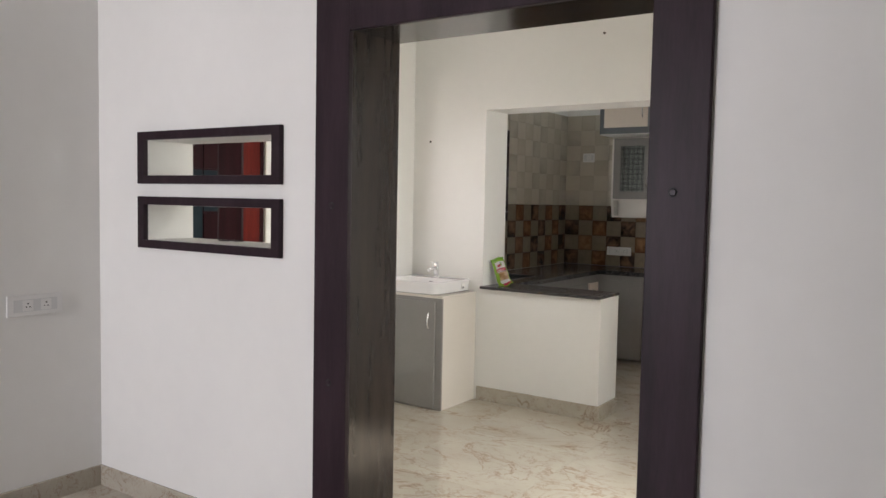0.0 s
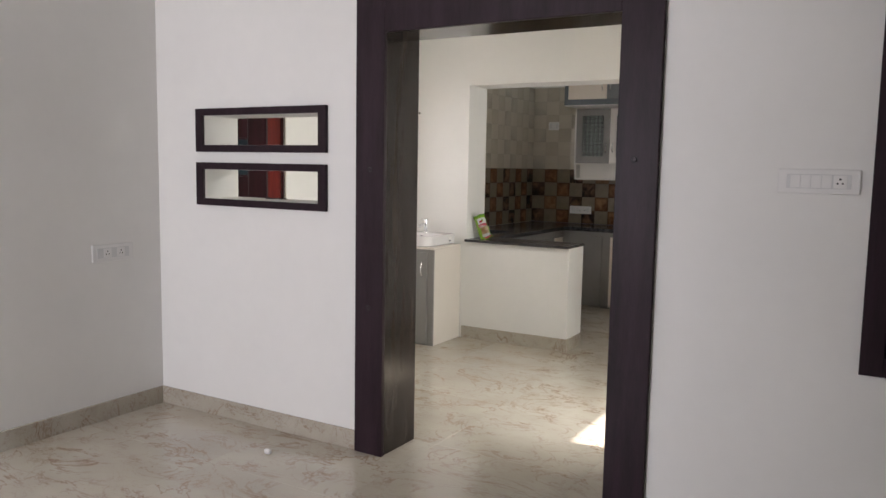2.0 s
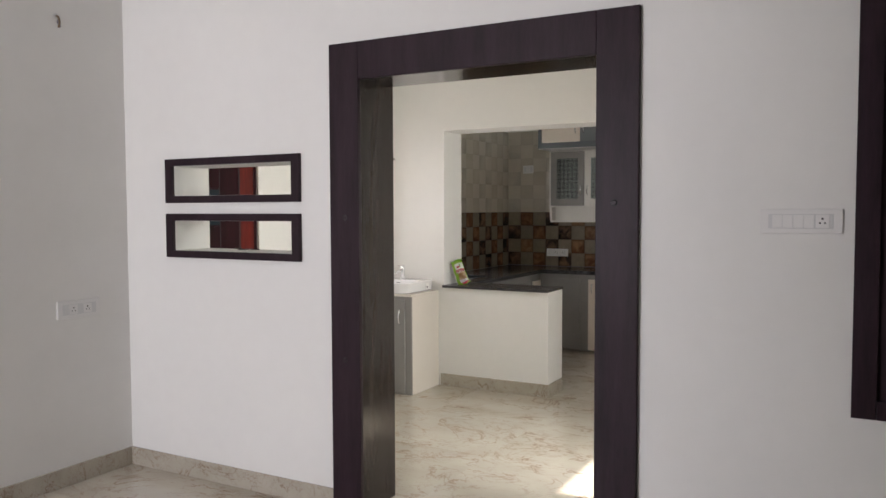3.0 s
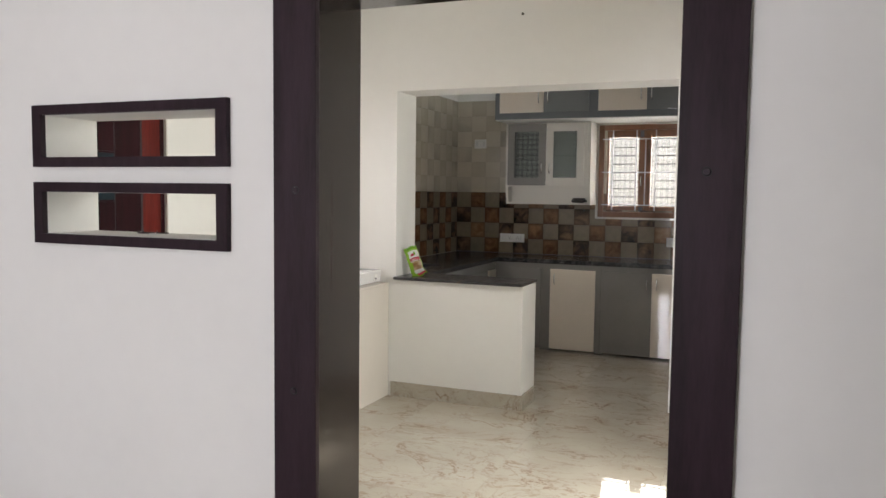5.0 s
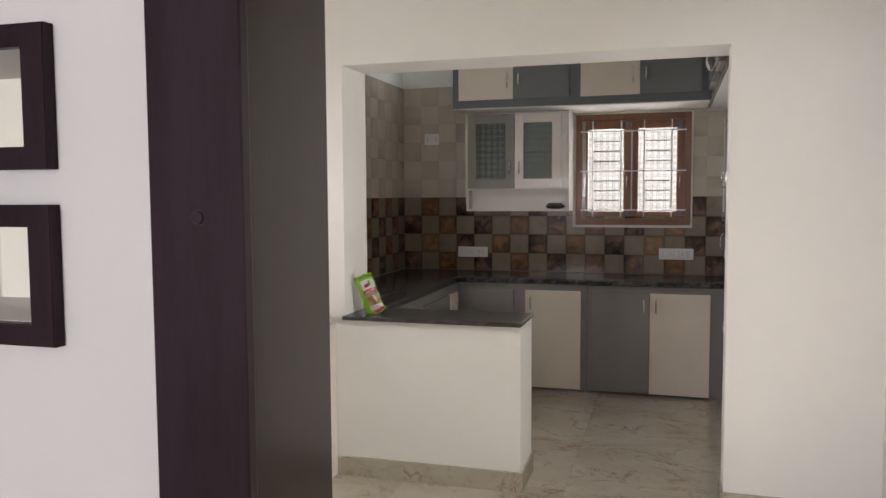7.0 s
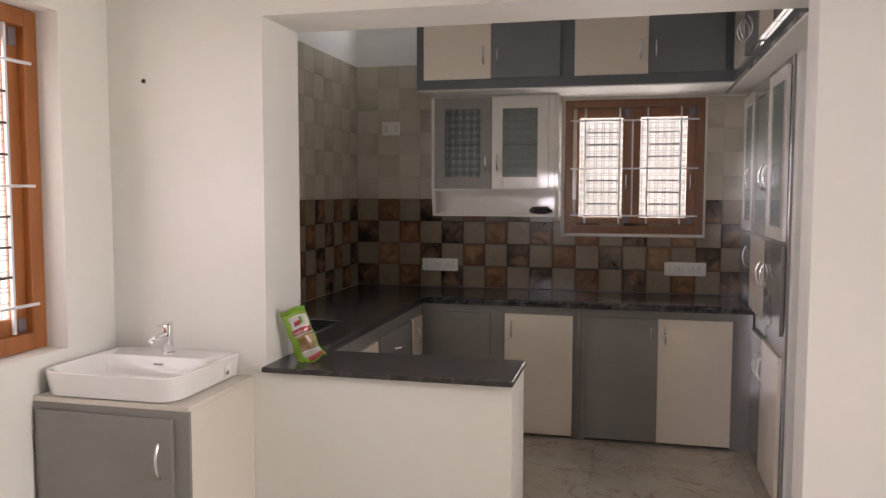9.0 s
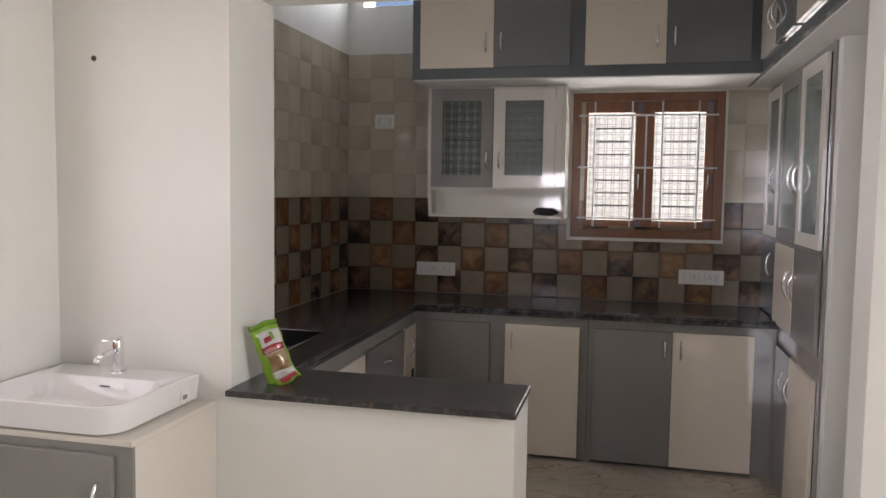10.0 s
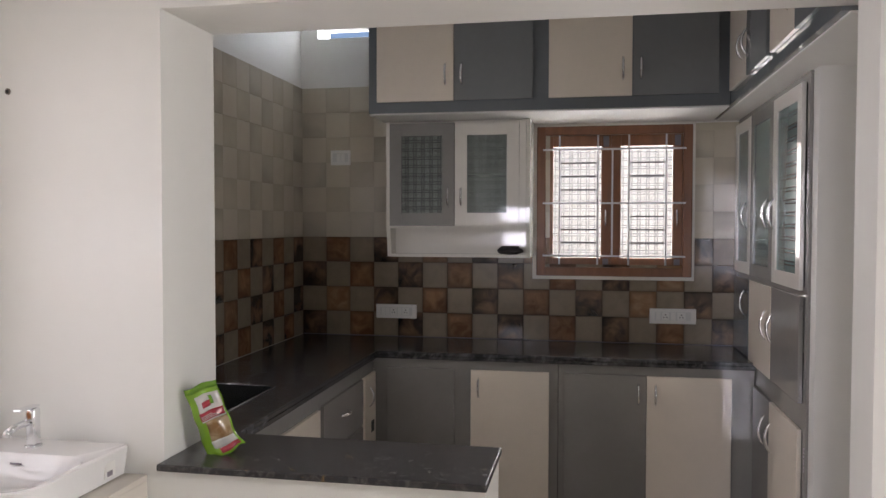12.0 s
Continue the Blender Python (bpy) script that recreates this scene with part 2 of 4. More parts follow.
def lattice_glass(name, tint, through_mix, pitch, line, rough=0.15, frosted=False, line_tint=None, bars_only=False, veil=0.475):
    """Pressed glass: see-through film with a woven square pattern of fine lines that let less light by."""
    m = bpy.data.materials.new(name)
    m.use_nodes = True
    nt = m.node_tree
    out = nt.nodes["Material Output"]
    p = nt.nodes["Principled BSDF"]
    p.inputs["Base Color"].default_value = (*tint, 1)
    p.inputs["Roughness"].default_value = rough
    clear = nt.nodes.new("ShaderNodeBsdfTransparent")
    clear.inputs["Color"].default_value = (veil * 0.99, veil, veil, 1) if frosted else (0.86, 0.92, 0.92, 1)
    body = p.outputs[0]
    if frosted:
        tl = nt.nodes.new("ShaderNodeBsdfTranslucent")
        tl.inputs["Color"].default_value = (*tint, 1)
        half = nt.nodes.new("ShaderNodeMixShader")
        half.inputs[0].default_value = 0.12
        nt.links.new(tl.outputs[0], half.inputs[1])
        nt.links.new(p.outputs[0], half.inputs[2])
        body = half.outputs[0]
    co = nt.nodes.new("ShaderNodeTexCoord")
    sep = nt.nodes.new("ShaderNodeSeparateXYZ")
    nt.links.new(co.outputs["Object"], sep.inputs[0])
    xy = nt.nodes.new("ShaderNodeMath")
    nt.links.new(sep.outputs["X"], xy.inputs[0])
    nt.links.new(sep.outputs["Y"], xy.inputs[1])
    lines = []
    for src, step in (() if bars_only else ((xy.outputs[0], pitch),)) + ((sep.outputs["Z"], pitch),):
        for shift in (0.0, 0.28):
            dv = nt.nodes.new("ShaderNodeMath")
            dv.operation = "MULTIPLY_ADD"
            dv.inputs[1].default_value, dv.inputs[2].default_value = 1 / step, shift
            nt.links.new(src, dv.inputs[0])
            fr = nt.nodes.new("ShaderNodeMath")
            fr.operation = "FRACT"
            nt.links.new(dv.outputs[0], fr.inputs[0])
            lt = nt.nodes.new("ShaderNodeMath")
            lt.operation = "LESS_THAN"
            lt.inputs[1].default_value = line
            nt.links.new(fr.outputs[0], lt.inputs[0])
            lines.append(lt.outputs[0])
    total = lines[0]
    for other in lines[1:]:
        mx = nt.nodes.new("ShaderNodeMath")
        mx.operation = "MAXIMUM"
        nt.links.new(total, mx.inputs[0])
        nt.links.new(other, mx.inputs[1])
        total = mx.outputs[0]
    if line_tint:
        cm = nt.nodes.new("ShaderNodeMix")
        cm.data_type = "RGBA"
        cm.inputs[6].default_value, cm.inputs[7].default_value = (*tint, 1), (*line_tint, 1)
        nt.links.new(total, cm.inputs[0])
        nt.links.new(cm.outputs[2], p.inputs["Base Color"])
    if frosted:
        fm = nt.nodes.new("ShaderNodeMix")
        fm.data_type = "RGBA"
        fm.inputs[6].default_value, fm.inputs[7].default_value = (veil, veil * 0.995, veil * 0.97, 1), (veil * 0.62, veil * 0.62, veil * 0.62, 1)
        nt.links.new(total, fm.inputs[0])
        nt.links.new(fm.outputs[2], clear.inputs["Color"])
    rng = nt.nodes.new("ShaderNodeMapRange")
    rng.inputs["To Min"].default_value, rng.inputs["To Max"].default_value = through_mix
    nt.links.new(total, rng.inputs["Value"])
    mix = nt.nodes.new("ShaderNodeMixShader")
    nt.links.new(rng.outputs[0], mix.inputs[0])
    nt.links.new(clear.outputs[0], mix.inputs[1])
    nt.links.new(body, mix.inputs[2])
    nt.links.new(mix.outputs[0], out.inputs["Surface"])
    return m


WALL = material("wall_paint", (0.80, 0.79, 0.76), 0.7, vary=0.025, scale=1.5, bump=0.05, bump_scale=90)
CEIL = material("ceiling_paint", (0.82, 0.82, 0.80), 0.6, vary=0.02, scale=2, bump=0.04)
FLOOR = marble("floor_marble", (0.55, 0.50, 0.42), (0.46, 0.41, 0.33), (0.27, 0.165, 0.105), 0.02)
FLOOR.node_tree.nodes["Principled BSDF"].inputs["Specular IOR Level"].default_value = 0.75
SKIRT = marble("skirting_marble", (0.48, 0.44, 0.37), (0.40, 0.36, 0.29), (0.20, 0.11, 0.06), 0.12, 2.4)
DARKJOINT = material("brown_joint", (0.085, 0.06, 0.042), 0.8, vary=0.1, scale=12)
PALEJOINT = material("beige_joint", (0.50, 0.455, 0.35), 0.6, vary=0.05, scale=12)
GROUT = material("joint_filler", (0.36, 0.32, 0.26), 0.8, vary=0.1, scale=12)
DARKWOOD = material("dark_laminate", (0.027, 0.0155, 0.0205), 0.42, spec=0.15, vary=0.35, scale=3.0, bump=0.06, bump_scale=30, stretch=(6, 6, 0.7))
JAMB = material("dark_jamb_laminate", (0.027, 0.02, 0.0165), 0.17, spec=0.4, vary=0.35, scale=3.0, bump=0.06, bump_scale=30, stretch=(6, 6, 0.6))
GREY = material("grey_laminate", (0.25, 0.24, 0.228), 0.05, spec=0.5, vary=0.05, scale=4)
SLATE = material("slate_grey_laminate", (0.19, 0.20, 0.205), 0.05, spec=0.5, vary=0.05, scale=4)
BLUEGREY = material("blue_grey_laminate", (0.145, 0.16, 0.17), 0.055, spec=0.45, vary=0.05, scale=4)
CREAM = material("cream_laminate", (0.78, 0.70, 0.605), 0.05, spec=0.5, vary=0.03, scale=4)
WHITELAM = material("white_laminate", (0.74, 0.71, 0.66), 0.05, spec=0.5, vary=0.02, scale=4)
CABSIDE = material("basin_cabinet_side", (0.69, 0.64, 0.575), 0.25, vary=0.02, scale=3)
GRANITE = two_tone("black_granite", (0.015, 0.0145, 0.016), (0.075, 0.072, 0.076), 26, 0.18, 0.45, 0.75, 10, 1.2, False, 0.05)
LEDGESTONE = two_tone("leathered_granite", (0.034, 0.032, 0.034), (0.10, 0.092, 0.09), 32, 0.27, 0.45, 0.75, 10, 1.6, False, 0.15)
dusted(GRANITE, 0.6, (0.22, 0.21, 0.215), 4.5, 0.53, 0.74)
dusted(GRANITE, 0.55, (0.30, 0.29, 0.29), 9.0, 0.58, 0.74)
dusted(LEDGESTONE, 0.4, (0.22, 0.20, 0.19), 6.0, 0.55, 0.8)
dusted(LEDGESTONE, 0.8, (0.25, 0.15, 0.05), 8.0, 0.60, 0.68)
CHROME = material("chrome", (0.85, 0.86, 0.88), 0.07, 1.0)
BRASS = material("aged_brass", (0.20, 0.15, 0.10), 0.4, 0.9)
STEEL = material("sink_steel", (0.30, 0.30, 0.31), 0.25, 1.0, vary=0.1)
CERAMIC = material("white_ceramic", (0.84, 0.83, 0.83), 0.06, coat=0.5)
PLASTIC = material("white_plastic", (0.78, 0.77, 0.75), 0.3)
PLASTIC2 = material("grey_white_plastic", (0.66, 0.66, 0.65), 0.3)
# near-black colour that stands in for the shade inside holes
HOLESHADE = material("hole_shade", (0.02, 0.02, 0.02), 0.8)
WINWOOD = material("brown_painted_wood", (0.22, 0.095, 0.045), 0.3, vary=0.18, scale=3, bump=0.05, stretch=(8, 8, 1))
ORANGEWOOD = material("orange_brown_wood", (0.36, 0.13, 0.04), 0.3, vary=0.18, scale=3, bump=0.05, stretch=(8, 8, 1))
GRILLE = material("white_grille_paint", (0.72, 0.72, 0.76), 0.3)
DARKIRON = material("thin_dark_bar", (0.18, 0.16, 0.19), 0.35)
REDWOOD = material("lighter_red_laminate", (0.12, 0.014, 0.010), 0.3, spec=0.2, vary=0.45, scale=2.5, stretch=(9, 9, 0.8))
MAROON = material("maroon_laminate", (0.020, 0.003, 0.005), 0.3, spec=0.2, vary=0.4, scale=2.5, stretch=(9, 9, 0.8))
TEAL = material("flat_teal", (0.008, 0.02, 0.028), 0.35, vary=0.2, spec=0.25)
INLAY = material("silver_inlay", (0.05, 0.036, 0.04), 0.35, 0.6)
WINGLASS = lattice_glass("plaid_window_glass", (0.45, 0.45, 0.46), (0.06, 0.09), 0.055, 0.10, 0.25, True, veil=0.97)
# same plaid glass with a darker veil that dims the daylight seen through it
KITGLASS = lattice_glass("dimmed_plaid_window_glass", (0.4, 0.4, 0.4), (0.05, 0.09), 0.048, 0.11, 0.25, True, veil=0.86)
CABGLASS = lattice_glass("patterned_cabinet_glass", (0.34, 0.352, 0.335), (0.28, 0.55), 0.046, 0.1, 0.07, False, (0.07, 0.065, 0.055))
FAINTGLASS = lattice_glass("faintly_patterned_cabinet_glass", (0.35, 0.37, 0.35), (0.27, 0.34), 0.046, 0.1, 0.07, False, (0.12, 0.13, 0.125))
SEAGLASS = lattice_glass("sea_green_striped_glass", (0.24, 0.31, 0.30), (0.75, 0.92), 0.05, 0.12, 0.1, False, (0.08, 0.11, 0.11), True)
TL_TAUPE = two_tone("taupe_tile", (0.22, 0.175, 0.124), (0.27, 0.217, 0.157), 14, 0.16, 0.3, 0.7, bump=0.03)
TL_BROWN = two_tone("rust_brown_tile", (0.14, 0.062, 0.027), (0.30, 0.168, 0.086), 12, 0.13, 0.36, 0.66, bump=0.05)
TL_TAN = two_tone("tan_tile", (0.21, 0.112, 0.054), (0.34, 0.217, 0.125), 11, 0.13, 0.36, 0.64, bump=0.05)
TL_DARK = two_tone("charred_tile", (0.045, 0.03, 0.024), (0.24, 0.145, 0.085), 11, 0.12, 0.34, 0.62, bump=0.05)
TU_LIGHT = two_tone("pale_beige_tile", (0.555, 0.50, 0.41), (0.595, 0.54, 0.445), 7, 0.1, 0.3, 0.7)
TU_MID = two_tone("beige_tile", (0.50, 0.445, 0.355), (0.55, 0.495, 0.40), 6, 0.1, 0.3, 0.7)
TU_GREY = two_tone("grey_beige_tile", (0.50, 0.45, 0.37), (0.54, 0.49, 0.40), 6, 0.1, 0.3, 0.7)
for rim_tile, tone in ((TL_BROWN, 0.45), (TL_TAN, 0.55), (TL_DARK, 0.5), (TU_LIGHT, 0.975), (TU_MID, 0.94), (TU_GREY, 0.94), (TL_TAUPE, 0.9)):
    glazed_rim(rim_tile, tone)
for printed, dark in ((TU_GREY, 0.84), (TU_MID, 0.95), (TL_DARK, 0.28), (TL_BROWN, 0.72)):
    burnt_side(printed, dark)
LIME = material("lime_pouch_film", (0.19, 0.36, 0.02), 0.22, vary=0.08, scale=20, coat=0.4)
LIMEDARK = material("green_pouch_seal", (0.12, 0.27, 0.015), 0.25, vary=0.1, scale=20, coat=0.4)
POUCHW = material("pale_pouch_print", (0.56, 0.54, 0.50), 0.25, coat=0.4)
POUCHR = material("red_pouch_print", (0.36, 0.035, 0.05), 0.25, coat=0.4)
POUCHB = two_tone("pouch_contents", (0.24, 0.13, 0.05), (0.42, 0.30, 0.17), 26, 0.25, coat=0.4)
CONCRETE = material("outside_plaster", (0.70, 0.69, 0.67), 0.8, vary=0.1, scale=1.0, bump=0.1)
EARTH = material("outside_ground", (0.24, 0.21, 0.17), 0.9, vary=0.25, scale=1.5, bump=0.3, bump_scale=20)
RAG = material("dark_cloth", (0.05, 0.045, 0.045), 0.6, vary=0.3, scale=30)

# ---- mesh helpers ----


def box(bm, x0, x1, y0, y1, z0, z1, bev=0.0):
    m = Matrix.Translation(((x0 + x1) / 2, (y0 + y1) / 2, (z0 + z1) / 2)) @ Matrix.Diagonal((abs(x1 - x0), abs(y1 - y0), abs(z1 - z0), 1))
    made = bmesh.ops.create_cube(bm, size=1, matrix=m)
    if bev:
        edges = list({e for v in made["verts"] for e in v.link_edges})
        bmesh.ops.bevel(bm, geom=edges, offset=bev, segments=2, affect="EDGES", profile=0.5)
    return bm


def cyl(bm, c, r, depth, axis="z", n=20, r2=None):
    rot = {"z": Matrix(), "x": Matrix.Rotation(radians(90), 4, "Y"), "y": Matrix.Rotation(radians(90), 4, "X")}[axis]
    bmesh.ops.create_cone(bm, cap_ends=True, segments=n, radius1=r, radius2=r if r2 is None else r2, depth=depth, matrix=Matrix.Translation(c) @ rot)
    return bm


def tube(bm, pts, r, n=8, flat=1.0):
    pts = [Vector(p) for p in pts]
    rings = []
    side = None
    for i, p in enumerate(pts):
        d = (pts[min(i + 1, len(pts) - 1)] - pts[max(i - 1, 0)]).normalized()
        if side is None:
            side = d.orthogonal().normalized()
        side = (side - d * side.dot(d)).normalized()
        up = d.cross(side)
        rings.append([bm.verts.new(p + side * (r * math.cos(a)) + up * (r * flat * math.sin(a))) for a in [2 * math.pi * k / n for k in range(n)]])
    for a, b in zip(rings, rings[1:]):
        for k in range(n):
            bm.faces.new((a[k], a[(k + 1) % n], b[(k + 1) % n], b[k]))
    bm.faces.new(rings[0][::-1])
    bm.faces.new(rings[-1])
    return bm


def origin_of(ob):
    p = Vector(ob.location)
    while ob.parent:
        ob = ob.parent
        p += Vector(ob.location)
    return p


def part(name, bm, mat, parent, label="", smooth=False):
    """One mesh under a thing or a part; the bmesh is in world metres."""
    me = bpy.data.meshes.new(name)
    if parent:
        bmesh.ops.translate(bm, verts=bm.verts, vec=-origin_of(parent))
    bmesh.ops.recalc_face_normals(bm, faces=bm.faces)
    for f in bm.faces:
        f.smooth = smooth
    bm.to_mesh(me)
    bm.free()
    me.materials.append(mat)
    ob = new(name, me)
    if parent:
        ob.parent = parent
    if label:
        tagged(ob, label)
    return ob


def thing(name, at, label, category, group="", kind=""):
    ob = new(name)
    ob.location = at
    ob.empty_display_size = 0.1
    return tagged(ob, label, category, group, kind)


def solid(name, bm, mat, label="", kind="structure", category="", smooth=False):
    return tagged(part(name, bm, mat, None, "", smooth), label, category, "", kind)


NB = bmesh.new

# ---- structure ----
# plan: hall y -3..2.82, dining 3.07..5.41, kitchen 5.72..7.97; shared left wall x -3.9
XL, XR, TOP = -3.90, -0.785, 2.95
HX = 0.98


def wall_y(name, y0, y1, x0, x1, holes, label, z1=TOP):
    """A wall along x with rectangular holes (x0, x1, z0, z1), in order of x, which do not overlap in x except when stacked."""
    bm = NB()
    cuts = sorted({x0, x1, *[h[0] for h in holes], *[h[1] for h in holes]})
    for a, b in zip(cuts, cuts[1:]):
        z = 0.0
        for h in sorted([h for h in holes if h[0] <= a and h[1] >= b], key=lambda h: h[2]):
            if h[2] > z:
                box(bm, a, b, y0, y1, z, h[2])
            z = h[3]
        if z < z1:
            box(bm, a, b, y0, y1, z, z1)
    bmesh.ops.remove_doubles(bm, verts=bm.verts, dist=0.0005)
    return solid(name, bm, WALL, label)


def wall_x(name, x0, x1, y0, y1, holes, label, z1=TOP):
    bm = NB()
    cuts = sorted({y0, y1, *[h[0] for h in holes], *[h[1] for h in holes]})
    for a, b in zip(cuts, cuts[1:]):
        z = 0.0
        for h in sorted([h for h in holes if h[0] <= a and h[1] >= b], key=lambda h: h[2]):
            if h[2] > z:
                box(bm, x0, x1, a, b, z, h[2])
            z = h[3]
        if z < z1:
            box(bm, x0, x1, a, b, z, z1)
    bmesh.ops.remove_doubles(bm, verts=bm.verts, dist=0.0005)
    return solid(name, bm, WALL, label)


# hall / dining wall with the doorway and two slot openings
DX0, DX1, DTOP = -2.45, -0.98, 2.232
NX0, NX1 = -3.515, -2.69
wall_y("wall_hall_front", 2.82, 3.07, XL, HX, [(NX0, NX1, 1.240, 1.400), (NX0, NX1, 1.534, 1.694), (DX0 + 0.02, DX1 - 0.02, 0, DTOP - 0.02), (-0.20, 0.72, 0.77, 2.19)], "white painted plaster wall with doorway and slots")
wall_x("wall_west", XL - 0.23, XL, -3.0, 8.2, [(3.07, 3.905, 0, 2.09), (4.30, 5.15, 0.92, 2.09), (5.932, 6.778, 1.242, 2.088)], "white painted plaster wall with windows")
# the opening is made up, cut where the hall fill lamp stands
wall_y("wall_hall_back", -3.23, -3.0, XL - 0.23, HX, [(-3.8, -2.7, 0.74, 2.26)], "unseen white wall with an added opening for the fill lamp")
# added out of view to hold hall daylight off the right of the front wall
wall_y("wall_hall_stub", -0.95, -0.8, -2.04, HX, [], "unseen added wall that shades the right of the hall")
wall_x("wall_hall_east", HX, HX + 0.23, -3.23, 3.07, [], "white painted plaster wall")
wall_x("wall_east", XR, XR + 0.23, 3.07, 8.2, [(3.6, 4.37, 0, 2.06)], "white painted plaster wall with balcony doorway")
# dining / kitchen wall: serving opening, low wall and passage
wall_y("wall_dining_far", 5.41, 5.57, XL, XR, [(-3.266, -2.355, 0.816, 2.098), (-2.355, -1.427, 0, 2.098)], "white painted wall with wide kitchen opening")
wall_y("wall_dining_far_inner", 5.57, 5.72, XL, XR, [(-3.266, -2.355, 0.816, 2.098), (-2.355, XR, 0, 2.098)], "white painted wall and beam round the kitchen opening")
wall_y("wall_kitchen_back", 7.97, 8.2, XL, XR, [(-3.73, -3.15, 2.627, 2.86), (-2.405, -1.52, 1.195, 2.072)], "white painted kitchen wall behind tiles")
wall_y("wall_pantry_side", 6.465, 6.533, -1.275, XR, [], "white painted stub wall beside the pantry", 2.08)
solid("ceiling", box(box(NB(), XL - 0.23, HX + 0.23, -3.23, 3.07, TOP, TOP + 0.12), XL - 0.23, XR + 0.23, 3.07, 8.2, TOP, TOP + 0.12), CEIL, "white painted flat ceiling")
solid("ground", box(NB(), -120, 120, -120, 120, -0.4, -0.3), EARTH, "brown earth ground outside the house")
solid("plinth", box(box(NB(), XL - 0.23, HX + 0.23, -3.23, 3.07, -0.3, -0.012), XL - 0.23, XR + 0.23, 3.07, 8.2, -0.3, -0.012), GROUT, "floor bed under the tiles")
solid("compound_wall", box(NB(), -9, 6, 10.4, 10.6, -0.3, 2.2, 0.01), CONCRETE, "pale plastered compound wall outside")
solid("compound_wall", box(NB(), 1.6, 1.8, 3.3, 10.4, -0.3, 1.5, 0.01), CONCRETE, "pale plastered compound wall outside")

# made-up sunlit backdrop so the dining window glass reads bright
solid("compound_wall", box(NB(), -6.8, -6.6, -9.0, 10.4, -0.3, 2.6, 0.01), WALL, "added white backdrop wall that brightens the west window")

# ---- trim ----


def skirting(name, x0, x1, y0, y1):
    return solid(name, box(NB(), x0, x1, y0, y1, 0.0, 0.1, 0.002), SKIRT, "beige marble tile skirting")


SK = 0.012
skirting("baseboard", XL, DX0, 2.82 - SK, 2.82)
skirting("baseboard", DX1, HX, 2.82 - SK, 2.82)
skirting("baseboard", XL, XL + SK, -3.0, 2.82 - SK)
skirting("baseboard", -3.296, -2.355 + SK, 5.41 - SK, 5.41)
skirting("baseboard", -2.355, -2.355 + SK, 5.41, 5.72)
skirting("baseboard", -1.427 - SK, XR, 5.41 - SK, 5.41)
skirting("baseboard", -1.427 - SK, -1.427, 5.41, 5.57)
skirting("baseboard", -1.275, XR, 6.465 - SK, 6.465)
skirting("baseboard", XR - SK, XR, 4.37, 5.41 - SK)
skirting("baseboard", XL, XL + SK, 3.91, 4.98)

# ---- doorway lining ----
PLUGS = ((-2.363, 1.418), (-2.37, 0.743), (-1.074, 1.48))
door = thing("door_frame", (-1.715, 2.94, 0), "dark brown wood-grain laminate doorway lining with wide flat casing", "door frame", kind="structure")
part("casing", box(NB(), DX0, -2.285, 2.797, 2.822, 0, DTOP, 0.003), DARKWOOD, door)
part("casing", box(NB(), -1.15, DX1, 2.797, 2.822, 0, DTOP, 0.003), DARKWOOD, door)
part("casing", box(NB(), -2.285, -1.15, 2.797, 2.822, 2.06, DTOP, 0.003), DARKWOOD, door)
part("casing", box(NB(), DX0, -2.2935, 3.068, 3.107, 0, DTOP, 0.003), DARKWOOD, door)
part("casing", box(NB(), -1.1415, DX1, 3.068, 3.107, 0, DTOP, 0.003), DARKWOOD, door)
part("casing", box(NB(), -2.293, -1.142, 3.068, 3.107, 2.0685, DTOP, 0.003), DARKWOOD, door)
part("jamb", box(NB(), DX0 + 0.02, -2.29, 2.8225, 3.0675, 0, 2.065), JAMB, door)
part("jamb", box(NB(), -1.145, DX1 - 0.02, 2.8225, 3.0675, 0, 2.065), JAMB, door)
for x0, x1, z0, z1 in ((-2.2933, -2.29, 0, 2.065), (-1.145, -1.1417, 0, 2.065), (-2.2933, -1.1417, 2.065, 2.0683)):
    part("lining_edge", box(NB(), x0, x1, 3.0675, 3.107, z0, z1), JAMB, door)
part("head", box(NB(), -2.29, -1.145, 2.8225, 3.0675, 2.065, DTOP - 0.02), JAMB, door)
PLUG = material("screw_plug_laminate", (0.031, 0.019, 0.025), 0.4, spec=0.2, vary=0.2, scale=20)
for px, pz in PLUGS:
    part("screw_plug", cyl(NB(), (px, 2.7955, pz), 0.011, 0.005, "y", 20, 0.009), PLUG, door, "round dark screw plug")
    # flat dark disc paints the shade of the groove round the plug
    part("groove_shade", cyl(NB(), (px, 2.7968, pz), 0.0135, 0.001, "y", 20), HOLESHADE, door)


def mitred(quad, y0, y1, ease=0.002):
    """A frame bar with mitred ends and an eased outer and inner front edge."""
    bm = NB()
    a = [bm.verts.new((x, y0, z)) for x, z in quad]
    b = [bm.verts.new((x, y1, z)) for x, z in quad]
    bm.faces.new(a)
    bm.faces.new(b[::-1])
    for k in range(4):
        n = (k + 1) % 4
        bm.faces.new((a[k], b[k], b[n], a[n]))
    bm.edges.ensure_lookup_table()
    front = [e for e in bm.edges if set(e.verts) in ({a[0], a[1]}, {a[2], a[3]})]
    bmesh.ops.bevel(bm, geom=front, offset=ease, segments=2, affect="EDGES")
    return bm


